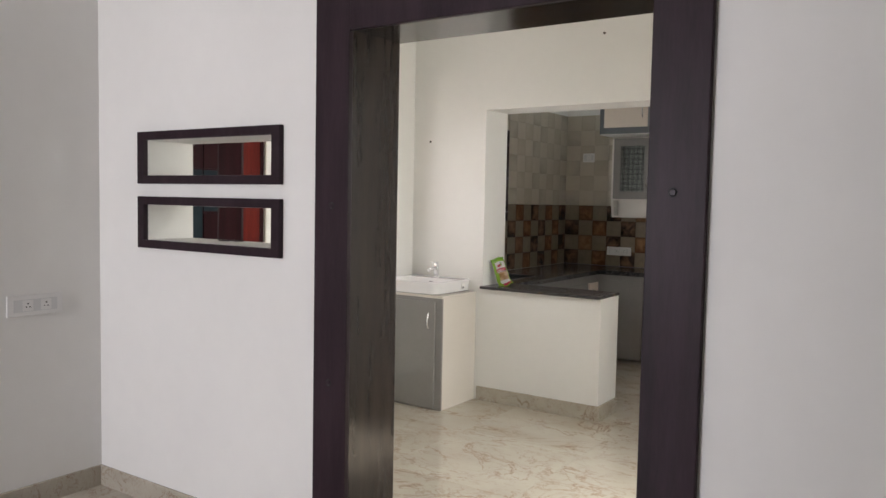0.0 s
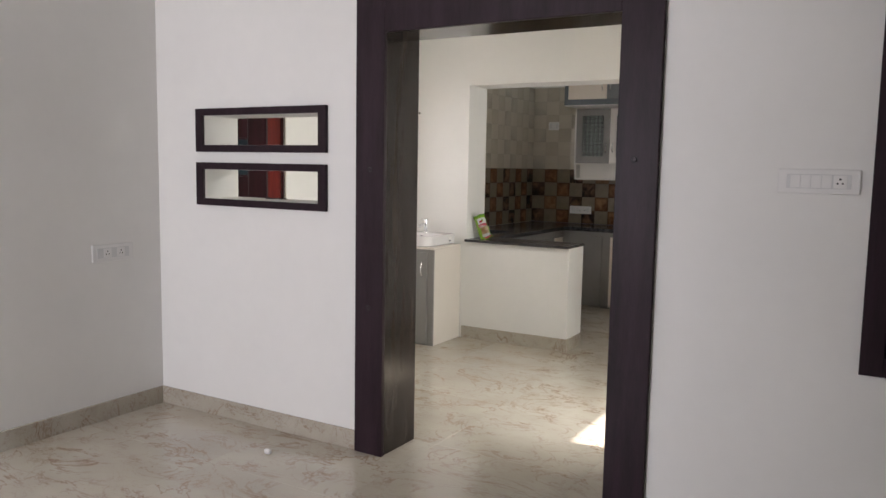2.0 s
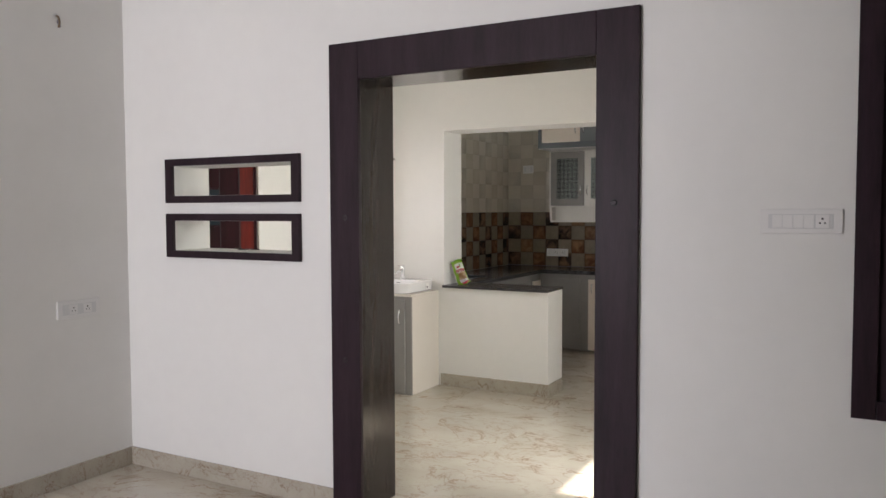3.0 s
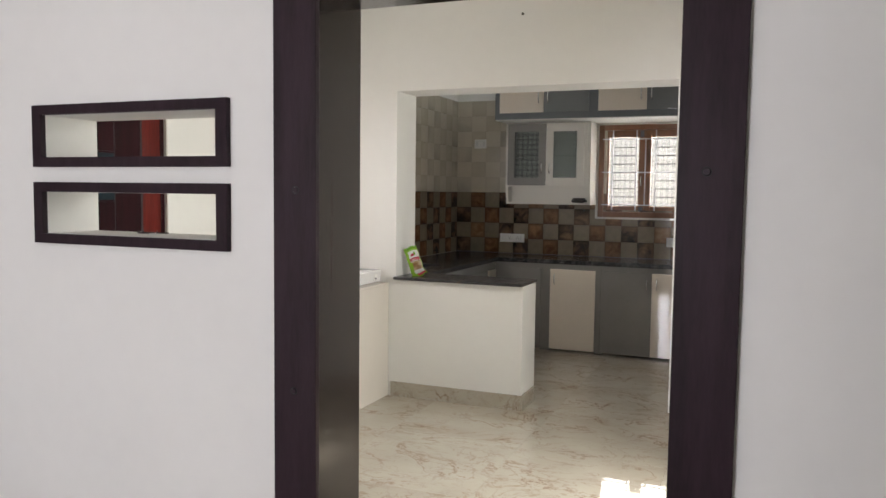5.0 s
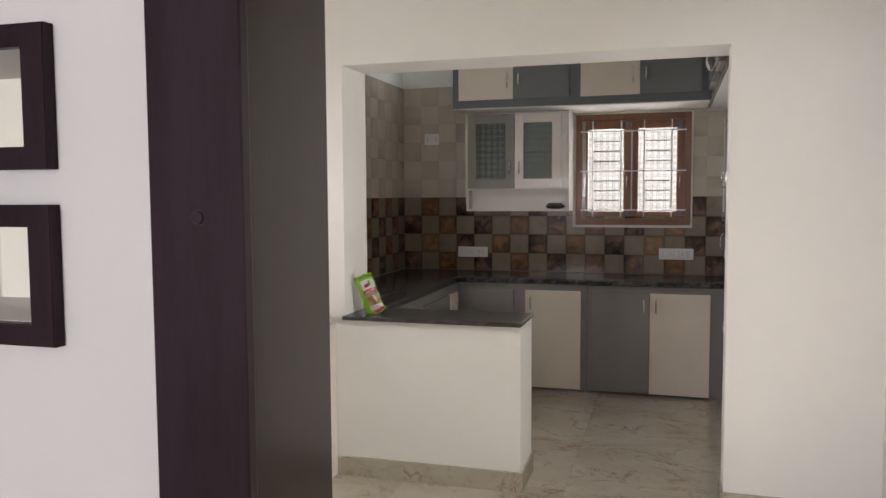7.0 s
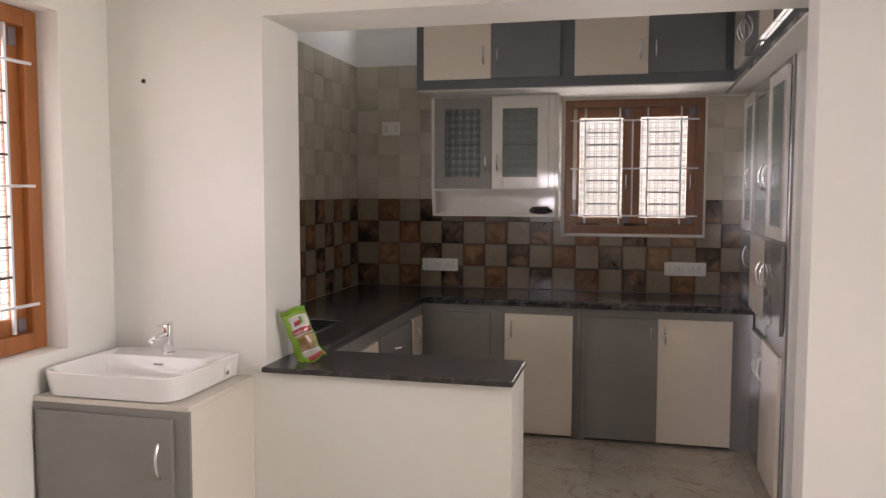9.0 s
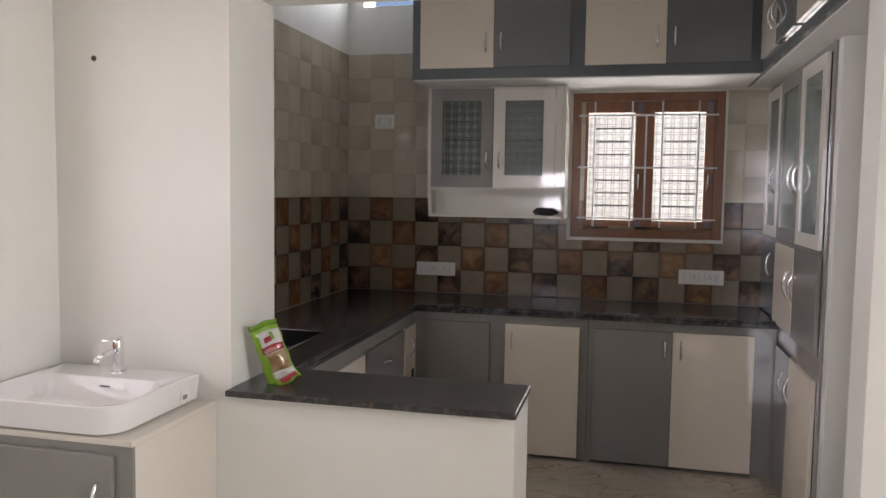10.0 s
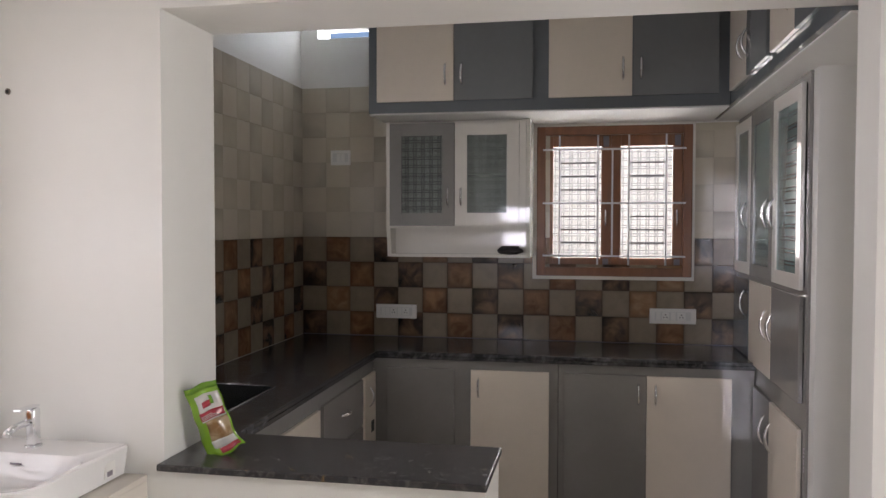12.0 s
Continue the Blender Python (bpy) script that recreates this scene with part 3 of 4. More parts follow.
def slot_frame(z0, z1):
    f = thing("slot_frame", ((-3.564 - 2.641) / 2, 2.80, z0), "dark brown wooden frame round a long slot opening in the wall", "wall frame", "slot frames beside the doorway")
    x0, x1, w, s = -3.564, -2.641, 0.037, 0.048
    o = [(x0, z0), (x1, z0), (x1, z1), (x0, z1)]
    i = [(x0 + s, z0 + w), (x1 - s, z0 + w), (x1 - s, z1 - w), (x0 + s, z1 - w)]
    for k, nm in enumerate(("rail", "stile", "rail", "stile")):
        n = (k + 1) % 4
        part(nm, mitred([o[k], o[n], i[n], i[k]], 2.797, 2.822), DARKWOOD, f)


slot_frame(1.496, 1.732)
slot_frame(1.202, 1.438)


def screw(x, y, rz):
    s = thing("screw", (x, y, 1.240), "small dark screw resting on the slot sill", "screw", "loose screws on the sill")
    c, d = math.cos(rz), math.sin(rz)
    part("shank", tube(NB(), [(x, y, 1.2432), (x + 0.034 * c, y + 0.034 * d, 1.2432), (x + 0.043 * c, y + 0.043 * d, 1.2425)], 0.003, 6), RAG, s)
    part("head", tube(NB(), [(x, y, 1.2458), (x - 0.004 * c, y - 0.004 * d, 1.2458)], 0.0056, 10), RAG, s)


screw(-3.205, 2.975, 0.2)
screw(-3.19, 2.985, 1.1)
screw(-3.135, 3.0, 0.5)

# dark framed wall panel further along the hall wall
pan = thing("wall_panel", (0.26, 2.80, 0.736), "dark brown framed wall panel with recessed board", "wall panel")
part("stile", box(NB(), -0.241, -0.165, 2.797, 2.822, 0.736, 2.232, 0.003), DARKWOOD, pan)
part("stile", box(NB(), 0.685, 0.761, 2.797, 2.822, 0.736, 2.232, 0.003), DARKWOOD, pan)
part("rail", box(NB(), -0.165, 0.685, 2.797, 2.822, 0.736, 0.80, 0.003), DARKWOOD, pan)
part("rail", box(NB(), -0.165, 0.685, 2.797, 2.822, 2.165, 2.232, 0.003), DARKWOOD, pan)
part("board", box(NB(), -0.199, 0.719, 2.8225, 2.85, 0.771, 2.189), DARKWOOD, pan)


# ---- electrical plates ----


def plate(name, at, axis, w, h, modules, label):
    """A wall plate: axis 'y' faces -y, axis 'x' faces +x. modules: list of (u0, u1, kind) over the width."""
    t = thing(name, at, label, "switch plate" if "switch" in name else "power socket")

    def b(u0, u1, v0, v1, d0, d1, bev=0.0):
        x, y, z = at
        if axis == "y":
            return box(NB(), x + u0, x + u1, y - d1, y - d0, z + v0, z + v1, bev)
        return box(NB(), x + d0, x + d1, y + u0, y + u1, z + v0, z + v1, bev)

    part("plate", b(-w / 2, w / 2, -h / 2, h / 2, 0.0, 0.011, 0.004), PLASTIC, t)
    part("surround", b(-w * 0.39, w * 0.39, -h * 0.29, h * 0.29, 0.0105, 0.013, 0.001), PLASTIC2, t)
    for u0, u1, kind in modules:
        if kind == "switch":
            part("rocker", b(u0 + 0.0008, u1 - 0.0008, -h * 0.26, h * 0.26, 0.0125, 0.0165, 0.001), PLASTIC, t)
        else:
            part("outlet", b(u0 + 0.0008, u1 - 0.0008, -h * 0.26, h * 0.26, 0.0125, 0.0150, 0.001), PLASTIC, t)
            c = (u0 + u1) / 2
            for du, dv, r in ((0, 0.009, 0.0034), (-0.008, -0.006, 0.0028), (0.008, -0.006, 0.0028)):
                # dark squares on the face give the shade of the pin holes
                part("pin_hole_shade", b(c + du - r, c + du + r, dv - r, dv + r, 0.0149, 0.0154, 0.0002), HOLESHADE, t)
    return t


plate("switch_plate", (-0.411, 2.82, 1.410), "y", 0.268, 0.088, [(-0.092, -0.058, "switch"), (-0.058, -0.024, "switch"), (-0.024, 0.010, "switch"), (0.010, 0.044, "switch"), (0.048, 0.092, "outlet")], "white plastic switch plate with rockers and one socket")
plate("socket_plate", (XL, 2.494, 0.934), "x", 0.257, 0.096, [(-0.062, -0.012, "outlet"), (0.022, 0.072, "outlet")], "white plastic wall plate with two sockets")
plate("switch_plate", (-3.578, 7.955, 1.903), "y", 0.125, 0.09, [(-0.022, 0.004, "switch"), (0.006, 0.03, "switch")], "small white switch plate on kitchen tiles")
plate("socket_plate", (-3.230, 7.955, 0.978), "y", 0.25, 0.084, [(-0.09, -0.066, "switch"), (-0.064, -0.04, "switch"), (-0.036, 0.004, "outlet"), (0.010, 0.034, "switch"), (0.038, 0.08, "outlet")], "white socket plate on brown kitchen tiles")
plate("socket_plate", (-1.628, 7.955, 0.985), "y", 0.253, 0.086, [(-0.09, -0.066, "switch"), (-0.06, -0.02, "outlet"), (-0.010, 0.016, "switch"), (0.024, 0.07, "outlet")], "white socket plate near the kitchen window")

for hx, hz in ((-3.748, 1.883), (-2.389, 2.547)):
    plug = thing("wall_plug", (hx, 5.41, hz), "dark drilled hole with a plug in the white wall", "wall plug")
    part("sleeve", cyl(NB(), (hx, 5.4085, hz), 0.009, 0.003, "y", 14), material("plug_rim", (0.18, 0.15, 0.13), 0.7), plug)
    # dark disc on the sleeve paints the shaded inside of the hole
    part("bore_shade", cyl(NB(), (hx, 5.4065, hz), 0.005, 0.002, "y", 12), HOLESHADE, plug)

HY, HZ = 2.408, 2.41
hook = thing("cable_stub", (XL, HY, HZ), "short twisted brown cable end hanging out of the wall", "cable")
part("cable", tube(NB(), [(XL + 0.002, HY, HZ + 0.05), (XL + 0.016, HY + 0.004, HZ + 0.045), (XL + 0.024, HY + 0.006, HZ + 0.02), (XL + 0.022, HY + 0.002, HZ - 0.012)], 0.006, 8), BRASS, hook, "", True)
part("cable", tube(NB(), [(XL + 0.002, HY + 0.008, HZ + 0.05), (XL + 0.014, HY + 0.010, HZ + 0.042), (XL + 0.020, HY - 0.003, HZ + 0.015), (XL + 0.026, HY + 0.008, HZ - 0.008)], 0.005, 8), DARKIRON, hook, "", True)
part("grommet", cyl(NB(), (XL + 0.003, HY, HZ + 0.05), 0.012, 0.006, "x", 14), PLASTIC2, hook)

# ---- red laminate door in the west wall ----
rd = thing("door_1", (XL, 3.49, 0), "closed dark red laminate door with silver inlay lines and teal blocks", "door", kind="structure")
part("leaf", box(NB(), -3.96, -3.925, 3.075, 3.90, 0.0, 2.085), MAROON, rd)
# right panel's lighter red puts the light on it into colour; teal is flat
for y0, y1, z0, z1, mt, nm in ((3.745, 3.872, 0.02, 2.07, REDWOOD, "panel"), (3.565, 3.728, 0.02, 2.07, MAROON, "panel"), (3.46, 3.555, 1.60, 2.07, MAROON, "panel"), (3.46, 3.555, 1.36, 1.59, TEAL, "inlay_block"), (3.46, 3.555, 0.02, 1.35, MAROON, "panel"), (3.08, 3.45, 1.60, 2.07, MAROON, "panel"), (3.08, 3.45, 1.03, 1.59, TEAL, "inlay_block"), (3.08, 3.45, 0.02, 1.02, REDWOOD, "panel")):
    part(nm, box(NB(), -3.9255, -3.917, y0, y1, z0, z1, 0.001), mt, rd)
part("inlay_strip", box(NB(), -3.926, -3.916, 3.729, 3.744, 0.02, 2.07), INLAY, rd, "silver inlay strip")
part("inlay_strip", box(NB(), -3.926, -3.919, 3.556, 3.564, 0.02, 2.07), INLAY, rd)
part("edge_stile", box(NB(), -3.926, -3.915, 3.875, 3.90, 0.0, 2.085, 0.001), MAROON, rd)
part("edge_trim", box(NB(), -3.915, -3.897, 3.9005, 3.909, 0.0, 2.09), WHITELAM, rd, "pale edge trim")

# ---- windows ----


def casement(name, wood, glass, plane, axis, u0, u1, z0, z1, label, frame_w=0.05, out=0.06, bars=None):
    """A two-leaf casement with a steel grille. axis 'y': set in a wall along x, inner face at y=plane, room towards -y.
    axis 'x': set in a wall along y, inner face at x=plane, room towards +x."""

    def b(a0, a1, c0, c1, d0, d1, bev=0.0):
        if axis == "y":
            return box(NB(), a0, a1, plane + d0, plane + d1, c0, c1, bev)
        return box(NB(), plane - d1, plane - d0, a0, a1, c0, c1, bev)

    base = ((u0 + u1) / 2, plane, z0) if axis == "y" else (plane, (u0 + u1) / 2, z0)
    w = thing(name, base, label, "window", kind="structure")
    f, bars = frame_w, bars or GRILLE
    part("frame_stile", b(u0, u0 + f, z0, z1, 0.0, out, 0.004), wood, w)
    part("frame_stile", b(u1 - f, u1, z0, z1, 0.0, out, 0.004), wood, w)
    part("frame_rail", b(u0 + f, u1 - f, z1 - f, z1, 0.0, out, 0.004), wood, w)
    part("frame_rail", b(u0 + f, u1 - f, z0, z0 + f, 0.0, out, 0.004), wood, w)
    mid = (u0 + u1) / 2
    s = 0.055
    for a0, a1 in ((u0 + f - 0.012, mid - 0.012), (mid - 0.0118, u1 - f)):
        sash = part("sash", b(a0, a0 + s, z0 + f, z1 - f, 0.028, 0.058, 0.003), wood, w)
        part("sash_stile", b(a1 - s, a1, z0 + f, z1 - f, 0.028, 0.058, 0.003), wood, sash)
        part("sash_rail", b(a0 + s, a1 - s, z1 - f - 0.065, z1 - f, 0.028, 0.058, 0.003), wood, sash)
        part("sash_rail", b(a0 + s, a1 - s, z0 + f, z0 + f + 0.055, 0.028, 0.058, 0.003), wood, sash)
        part("pane", b(a0 + s, a1 - s, z0 + f + 0.055, z1 - f - 0.065, 0.041, 0.045), glass, sash, "plaid patterned frosted glass").visible_shadow = False
        part("hinge", b(a1 - 0.045, a1 - 0.012, z1 - f - 0.065, z1 - f - 0.005, 0.022, 0.030, 0.002), DARKIRON, sash)
        part("hinge", b(a1 - 0.045, a1 - 0.012, z0 + f + 0.004, z0 + f + 0.05, 0.022, 0.030, 0.002), DARKIRON, sash)
        if axis == "x":
            continue
        pull = [(a1 - 0.03, z0 + (z1 - z0) * (0.33 + 0.12 * i / 8), 0.026 - 0.022 * math.sin(math.pi * i / 8)) for i in range(9)]
        part("latch", tube(NB(), [(u, plane + d, z) if axis == "y" else (plane - d, u, z) for u, z, d in pull], 0.005, 8), CHROME, sash, "steel pull handle", True)
    zb, zt = z0 + 0.055, z1 - 0.055
    hz = (z0 + (z1 - z0) * 0.135, z0 + (z1 - z0) * 0.487, z0 + (z1 - z0) * 0.845)
    for z in hz:
        part("grille_bar", b(u0 + 0.035, u1 - 0.035, z - 0.005, z + 0.005, -0.006, 0.006, 0.001), bars, w)
    span = (u1 - u0)
    for k in (0.15, 0.40, 0.494, 0.60, 0.836):
        lo, hi = (hz[0], hz[2]) if k == 0.494 else (zb + 0.01, zt + 0.01)
        part("grille_bar", b(u0 + span * k - 0.005, u0 + span * k + 0.005, lo, hi, 0.004, 0.016, 0.001), bars, w)
    for k0, k1 in ((0.15, 0.40), (0.60, 0.836)):
        n = 4
        for za, zc in ((hz[0], hz[1]), (hz[1], hz[2])):
            for i in range(1, n):
                z = za + (zc - za) * i / n
                part("thin_bar", b(u0 + span * k0, u0 + span * k1, z - 0.004, z + 0.004, 0.005, 0.013), RAG, w)
    return w


kw = casement("window_1", WINWOOD, KITGLASS, 7.943, "y", -2.393, -1.529, 1.206, 2.062, "brown painted wooden casement window with white steel grille")
for a0, a1, c0, c1 in ((-2.416, -2.3935, 1.19, 2.07), (-1.5285, -1.515, 1.19, 2.07), (-2.416, -1.515, 1.186, 1.2055), (-2.416, -1.515, 2.0625, 2.078)):
    part("plaster_edge", box(NB(), a0, a1, 7.945, 7.97, c0, c1), WHITELAM, kw, "white plaster edge round the window")
casement("window_3", DARKWOOD, KITGLASS, -3.825, "x", 5.935, 6.775, 1.245, 2.085, "dark brown casement window with dark grille over the sink", bars=DARKIRON)
casement("window_2", ORANGEWOOD, WINGLASS, -3.985, "x", 4.302, 5.148, 0.922, 2.088, "orange-brown wooden casement window with white steel grille", 0.06)

vent = thing("vent_1", (-3.44, 8.08, 2.627), "open square ventilator hole with concrete louvre high in the wall", "ventilator", kind="structure")
part("louvre", box(NB(), -3.73, -3.15, 8.10, 8.13, 2.70, 2.73), CONCRETE, vent)

# ---- basin corner ----
bc = thing("basin_cabinet", (-3.6, 5.2, 0), "basin cabinet with grey laminate door and cream side", "cabinet")
part("side_panel", box(NB(), -3.343, -3.318, 4.985, 5.408, 0.0, 0.775, 0.001), CABSIDE, bc, "cream laminate side panel")
part("top_panel", box(NB(), XL + 0.002, -3.318, 4.972, 5.408, 0.775, 0.792, 0.002), CABSIDE, bc)
part("front_frame", box(NB(), XL + 0.002, -3.318, 4.972, 4.985, 0.0, 0.775, 0.001), GREY, bc, "grey laminate front frame")
part("inside_box", box(NB(), XL + 0.01, -3.3435, 4.986, 5.405, 0.02, 0.77), CABSIDE, bc)


def handle(parent, x, y, z, axis, length=0.1, horizontal=False):
    """A chrome bow handle standing off a door face. axis '-y' or '+x': the way the door faces."""
    n = 10
    pts = []
    for i in range(n + 1):
        s = i / n
        off = 0.004 + 0.024 * math.sin(math.pi * s) ** 0.7
        along = (s - 0.5) * length
        if axis == "-y":
            pts.append((x + along, y - off, z) if horizontal else (x, y - off, z + along))
        elif axis == "+x":
            pts.append((x + off, y + along, z) if horizontal else (x + off, y, z + along))
        else:
            pts.append((x - off, y + along, z) if horizontal else (x - off, y, z + along))
    h = part("handle", tube(NB(), pts, 0.0052, 8, 1.25), CHROME, parent, "chrome bow handle", True)
    return h


bd = part("door", box(NB(), -3.872, -3.372, 4.955, 4.972, 0.012, 0.752, 0.003), GREY, bc, "glossy grey laminate door")
handle(bd, -3.412, 4.955, 0.619, "-y", 0.12)


def basin():
    t = thing("wash_basin", (-3.61, 5.18, 0.792), "white glazed ceramic counter basin with square rim", "wash basin")
    x0, x1, y0, y1, zt, zb = -3.886, -3.366, 4.965, 5.402, 0.878, 0.7925

    def ring(inset, z, r, n=7):
        a0, a1, b0, b1 = x0 + inset, x1 - inset, y0 + inset, y1 - inset * 0.3
        pts = []
        for cx, cy, turn, rr in ((a1 - 0.014, b1 - 0.014, 0, 0.014), (a0 + 0.014, b1 - 0.014, 90, 0.014), (a0 + r, b0 + r, 180, r), (a1 - r, b0 + r, 270, r)):
            for k in range(n):
                g = radians(turn + 90 * k / (n - 1))
                pts.append((cx + rr * math.cos(g), cy + rr * math.sin(g), z))
        return pts

    bm = NB()
    rings = []

    def add(pts):
        rings.append([bm.verts.new(p) for p in pts])

    add(ring(0.020, zb, 0.07))
    add(ring(0.011, zb + 0.006, 0.075))
    add(ring(0.002, zt - 0.010, 0.08))
    add(ring(0.002, zt - 0.003, 0.08))
    add(ring(0.006, zt, 0.08))

    def bowl(inset, z, r, back):
        a0, a1, b0, b1 = x0 + inset, x1 - inset, y0 + inset, y1 - back
        pts = []
        for cx, cy, s in ((a1 - r, b1 - r, 0), (a0 + r, b1 - r, 90), (a0 + r, b0 + r, 180), (a1 - r, b0 + r, 270)):
            for k in range(7):
                g = radians(s + 90 * k / 6)
                pts.append((cx + r * math.cos(g), cy + r * math.sin(g), z))
        return pts

    add(bowl(0.016, zt, 0.07, 0.135))
    add(bowl(0.020, zt - 0.004, 0.07, 0.139))
    add(bowl(0.050, zt - 0.060, 0.05, 0.165))
    add(bowl(0.085, zt - 0.074, 0.05, 0.19))
    for a, b in zip(rings, rings[1:]):
        n = len(a)
        for k in range(n):
            bm.faces.new((a[k], a[(k + 1) % n], b[(k + 1) % n], b[k]))
    bm.faces.new(rings[0][::-1])
    bm.faces.new(rings[-1])
    body = part("bowl", bm, CERAMIC, t, "", True)
    mod = body.modifiers.new("edges", "EDGE_SPLIT")
    mod.split_angle = radians(40)
    part("sticker", box(NB(), -3.3745, -3.3692, 5.290, 5.335, 0.812, 0.853), PLASTIC, t, "small white paper sticker with dark print")
    part("print", box(NB(), -3.3693, -3.3688, 5.298, 5.322, 0.816, 0.830), DARKIRON, t)
    part("maker_mark", box(NB(), -3.625, -3.59, 5.2465, 5.2475, 0.852, 0.857), DARKIRON, t, "tiny dark printed mark")
    part("drain", cyl(NB(), (-3.60, 5.10, 0.806), 0.02, 0.004, "z", 20), CHROME, t)


basin()

tap = thing("tap", (-3.615, 5.325, 0.878), "chrome single-lever basin tap", "tap")
TX = -3.615
part("base_ring", cyl(NB(), (TX, 5.325, 0.8805), 0.023, 0.006, "z", 24), CHROME, tap, "", True)
part("column", box(NB(), TX - 0.014, TX + 0.014, 5.310, 5.340, 0.882, 0.988, 0.006), CHROME, tap, "", True)
part("spout", tube(NB(), [(TX, 5.315, 0.950), (TX - 0.004, 5.290, 0.951), (TX - 0.008, 5.262, 0.947), (TX - 0.011, 5.245, 0.939)], 0.0105, 12, 0.9), CHROME, tap, "", True)
part("aerator", tube(NB(), [(TX - 0.011, 5.245, 0.942), (TX - 0.013, 5.238, 0.926)], 0.0115, 14), CHROME, tap, "", True)
part("lever", box(NB(), TX - 0.012, TX + 0.012, 5.262, 5.340, 0.989, 0.996, 0.003), CHROME, tap)

# ---- serving ledge and worktops ----
ledge = solid("serving_ledge", box(NB(), -3.266, -2.345, 5.366, 5.715, 0.8165, 0.836, 0.004), LEDGESTONE, "dark grey leathered granite slab on the low wall", "thing", "countertop")
wall_x("wall_kitchen_lining", XL, -3.836, 5.72, 7.97, [(5.932, 6.778, 1.242, 2.088)], "white painted kitchen wall behind tiles")

wt = NB()
CX, CY, CZ0, CZ1 = -3.2, 7.408, 0.788, 0.827  # front edges and heights
SX0, SX1, SY0, SY1 = -3.72, -3.36, 5.93, 6.45
outline = [(-3.83, 5.7205), (CX, 5.7205), (CX, CY - 0.02)] + [(CX + 0.02 - 0.02 * math.cos(a), CY - 0.02 + 0.02 * math.sin(a)) for a in [radians(15 * k) for k in range(1, 6)]] + [(CX + 0.02, CY), (-1.29, CY), (-1.29, 7.965), (-3.83, 7.965)]
hole = [(SX0, SY0), (SX1, SY0), (SX1, SY1), (SX0, SY1)]
loops = []
for pts in (outline, hole):
    vs = [wt.verts.new((*p, CZ1)) for p in pts]
    loops += [wt.edges.new((vs[i], vs[(i + 1) % len(vs)])) for i in range(len(vs))]
bmesh.ops.triangle_fill(wt, edges=loops, use_beauty=True)
ext = bmesh.ops.extrude_face_region(wt, geom=wt.faces[:])
bmesh.ops.translate(wt, verts=[v for v in ext["geom"] if isinstance(v, bmesh.types.BMVert)], vec=(0, 0, 0.0195 - (CZ1 - CZ0)))
worktop = thing("worktop", (-3.2, 7.4, CZ0), "black polished granite L-shaped kitchen worktop", "countertop")
slab_top = part("slab", wt, GRANITE, worktop)
bv = slab_top.modifiers.new("nosing", "BEVEL")
bv.width, bv.segments, bv.limit_method, bv.angle_limit = 0.004, 3, "ANGLE", radians(50)
for x0, x1, y0, y1 in ((CX - 0.04, CX - 0.0006, 5.722, 6.6195), (CX - 0.04, CX - 0.0006, 6.6205, CY + 0.03), (CX + 0.0, -1.29, CY + 0.0006, CY + 0.04)):
    part("front_edge", box(NB(), x0, x1, y0, y1, CZ0, CZ0 + 0.0192, 0.003), GRANITE, worktop, "built-up polished front edge")
for x0, x1, y0, y1 in ((-3.83, CX - 0.041, 5.722, 5.925), (-3.83, CX - 0.041, 6.455, 7.965), (CX - 0.04, -1.29, CY + 0.041, 7.965)):
    part("support_board", box(NB(), x0, x1, y0, y1, CZ0, CZ0 + 0.0192), GREY, worktop)

sink = thing("sink", (-3.54, 6.19, 0.63), "dark stainless steel sink bowl set into the worktop", "sink")
sb = NB()
for a in ((SX0 + 0.001, SX0 + 0.004, SY0 + 0.001, SY1 - 0.001, 0.64, 0.826), (SX1 - 0.004, SX1 - 0.001, SY0 + 0.001, SY1 - 0.001, 0.64, 0.826), (SX0 + 0.004, SX1 - 0.004, SY0 + 0.001, SY0 + 0.004, 0.64, 0.826), (SX0 + 0.004, SX1 - 0.004, SY1 - 0.004, SY1 - 0.001, 0.64, 0.826), (SX0 + 0.001, SX1 - 0.001, SY0 + 0.001, SY1 - 0.001, 0.636, 0.64)):
    box(sb, *a)
part("bowl", sb, STEEL, sink)
part("rim", tube(NB(), [(SX0 + 0.012, SY0 + 0.004, 0.8275), (SX0 + 0.004, SY0 + 0.012, 0.8275), (SX0 + 0.004, SY1 - 0.03, 0.8275), (SX0 + 0.03, SY1 - 0.004, 0.8275), (SX1 - 0.03, SY1 - 0.004, 0.8275), (SX1 - 0.004, SY1 - 0.03, 0.8275), (SX1 - 0.004, SY0 + 0.012, 0.8275), (SX1 - 0.012, SY0 + 0.004, 0.8275), (SX0 + 0.012, SY0 + 0.004, 0.8275)], 0.0045, 8), STEEL, sink, "rolled steel rim", True)
part("drain", cyl(NB(), (-3.54, 6.19, 0.642), 0.04, 0.004, "z", 24), CHROME, sink)

bead = thing("sealant_bead", (-3.0, 7.9, 0.827), "pale sealant bead along the worktop and tiles", "sealant")
part("bead", tube(NB(), [(-3.82, 7.9535, 0.829), (-1.305, 7.9535, 0.828)], 0.0016, 6), DARKIRON, bead)
part("bead", tube(NB(), [(-3.8215, 5.74, 0.829), (-3.8215, 7.95, 0.828)], 0.0016, 6), GROUT, bead)

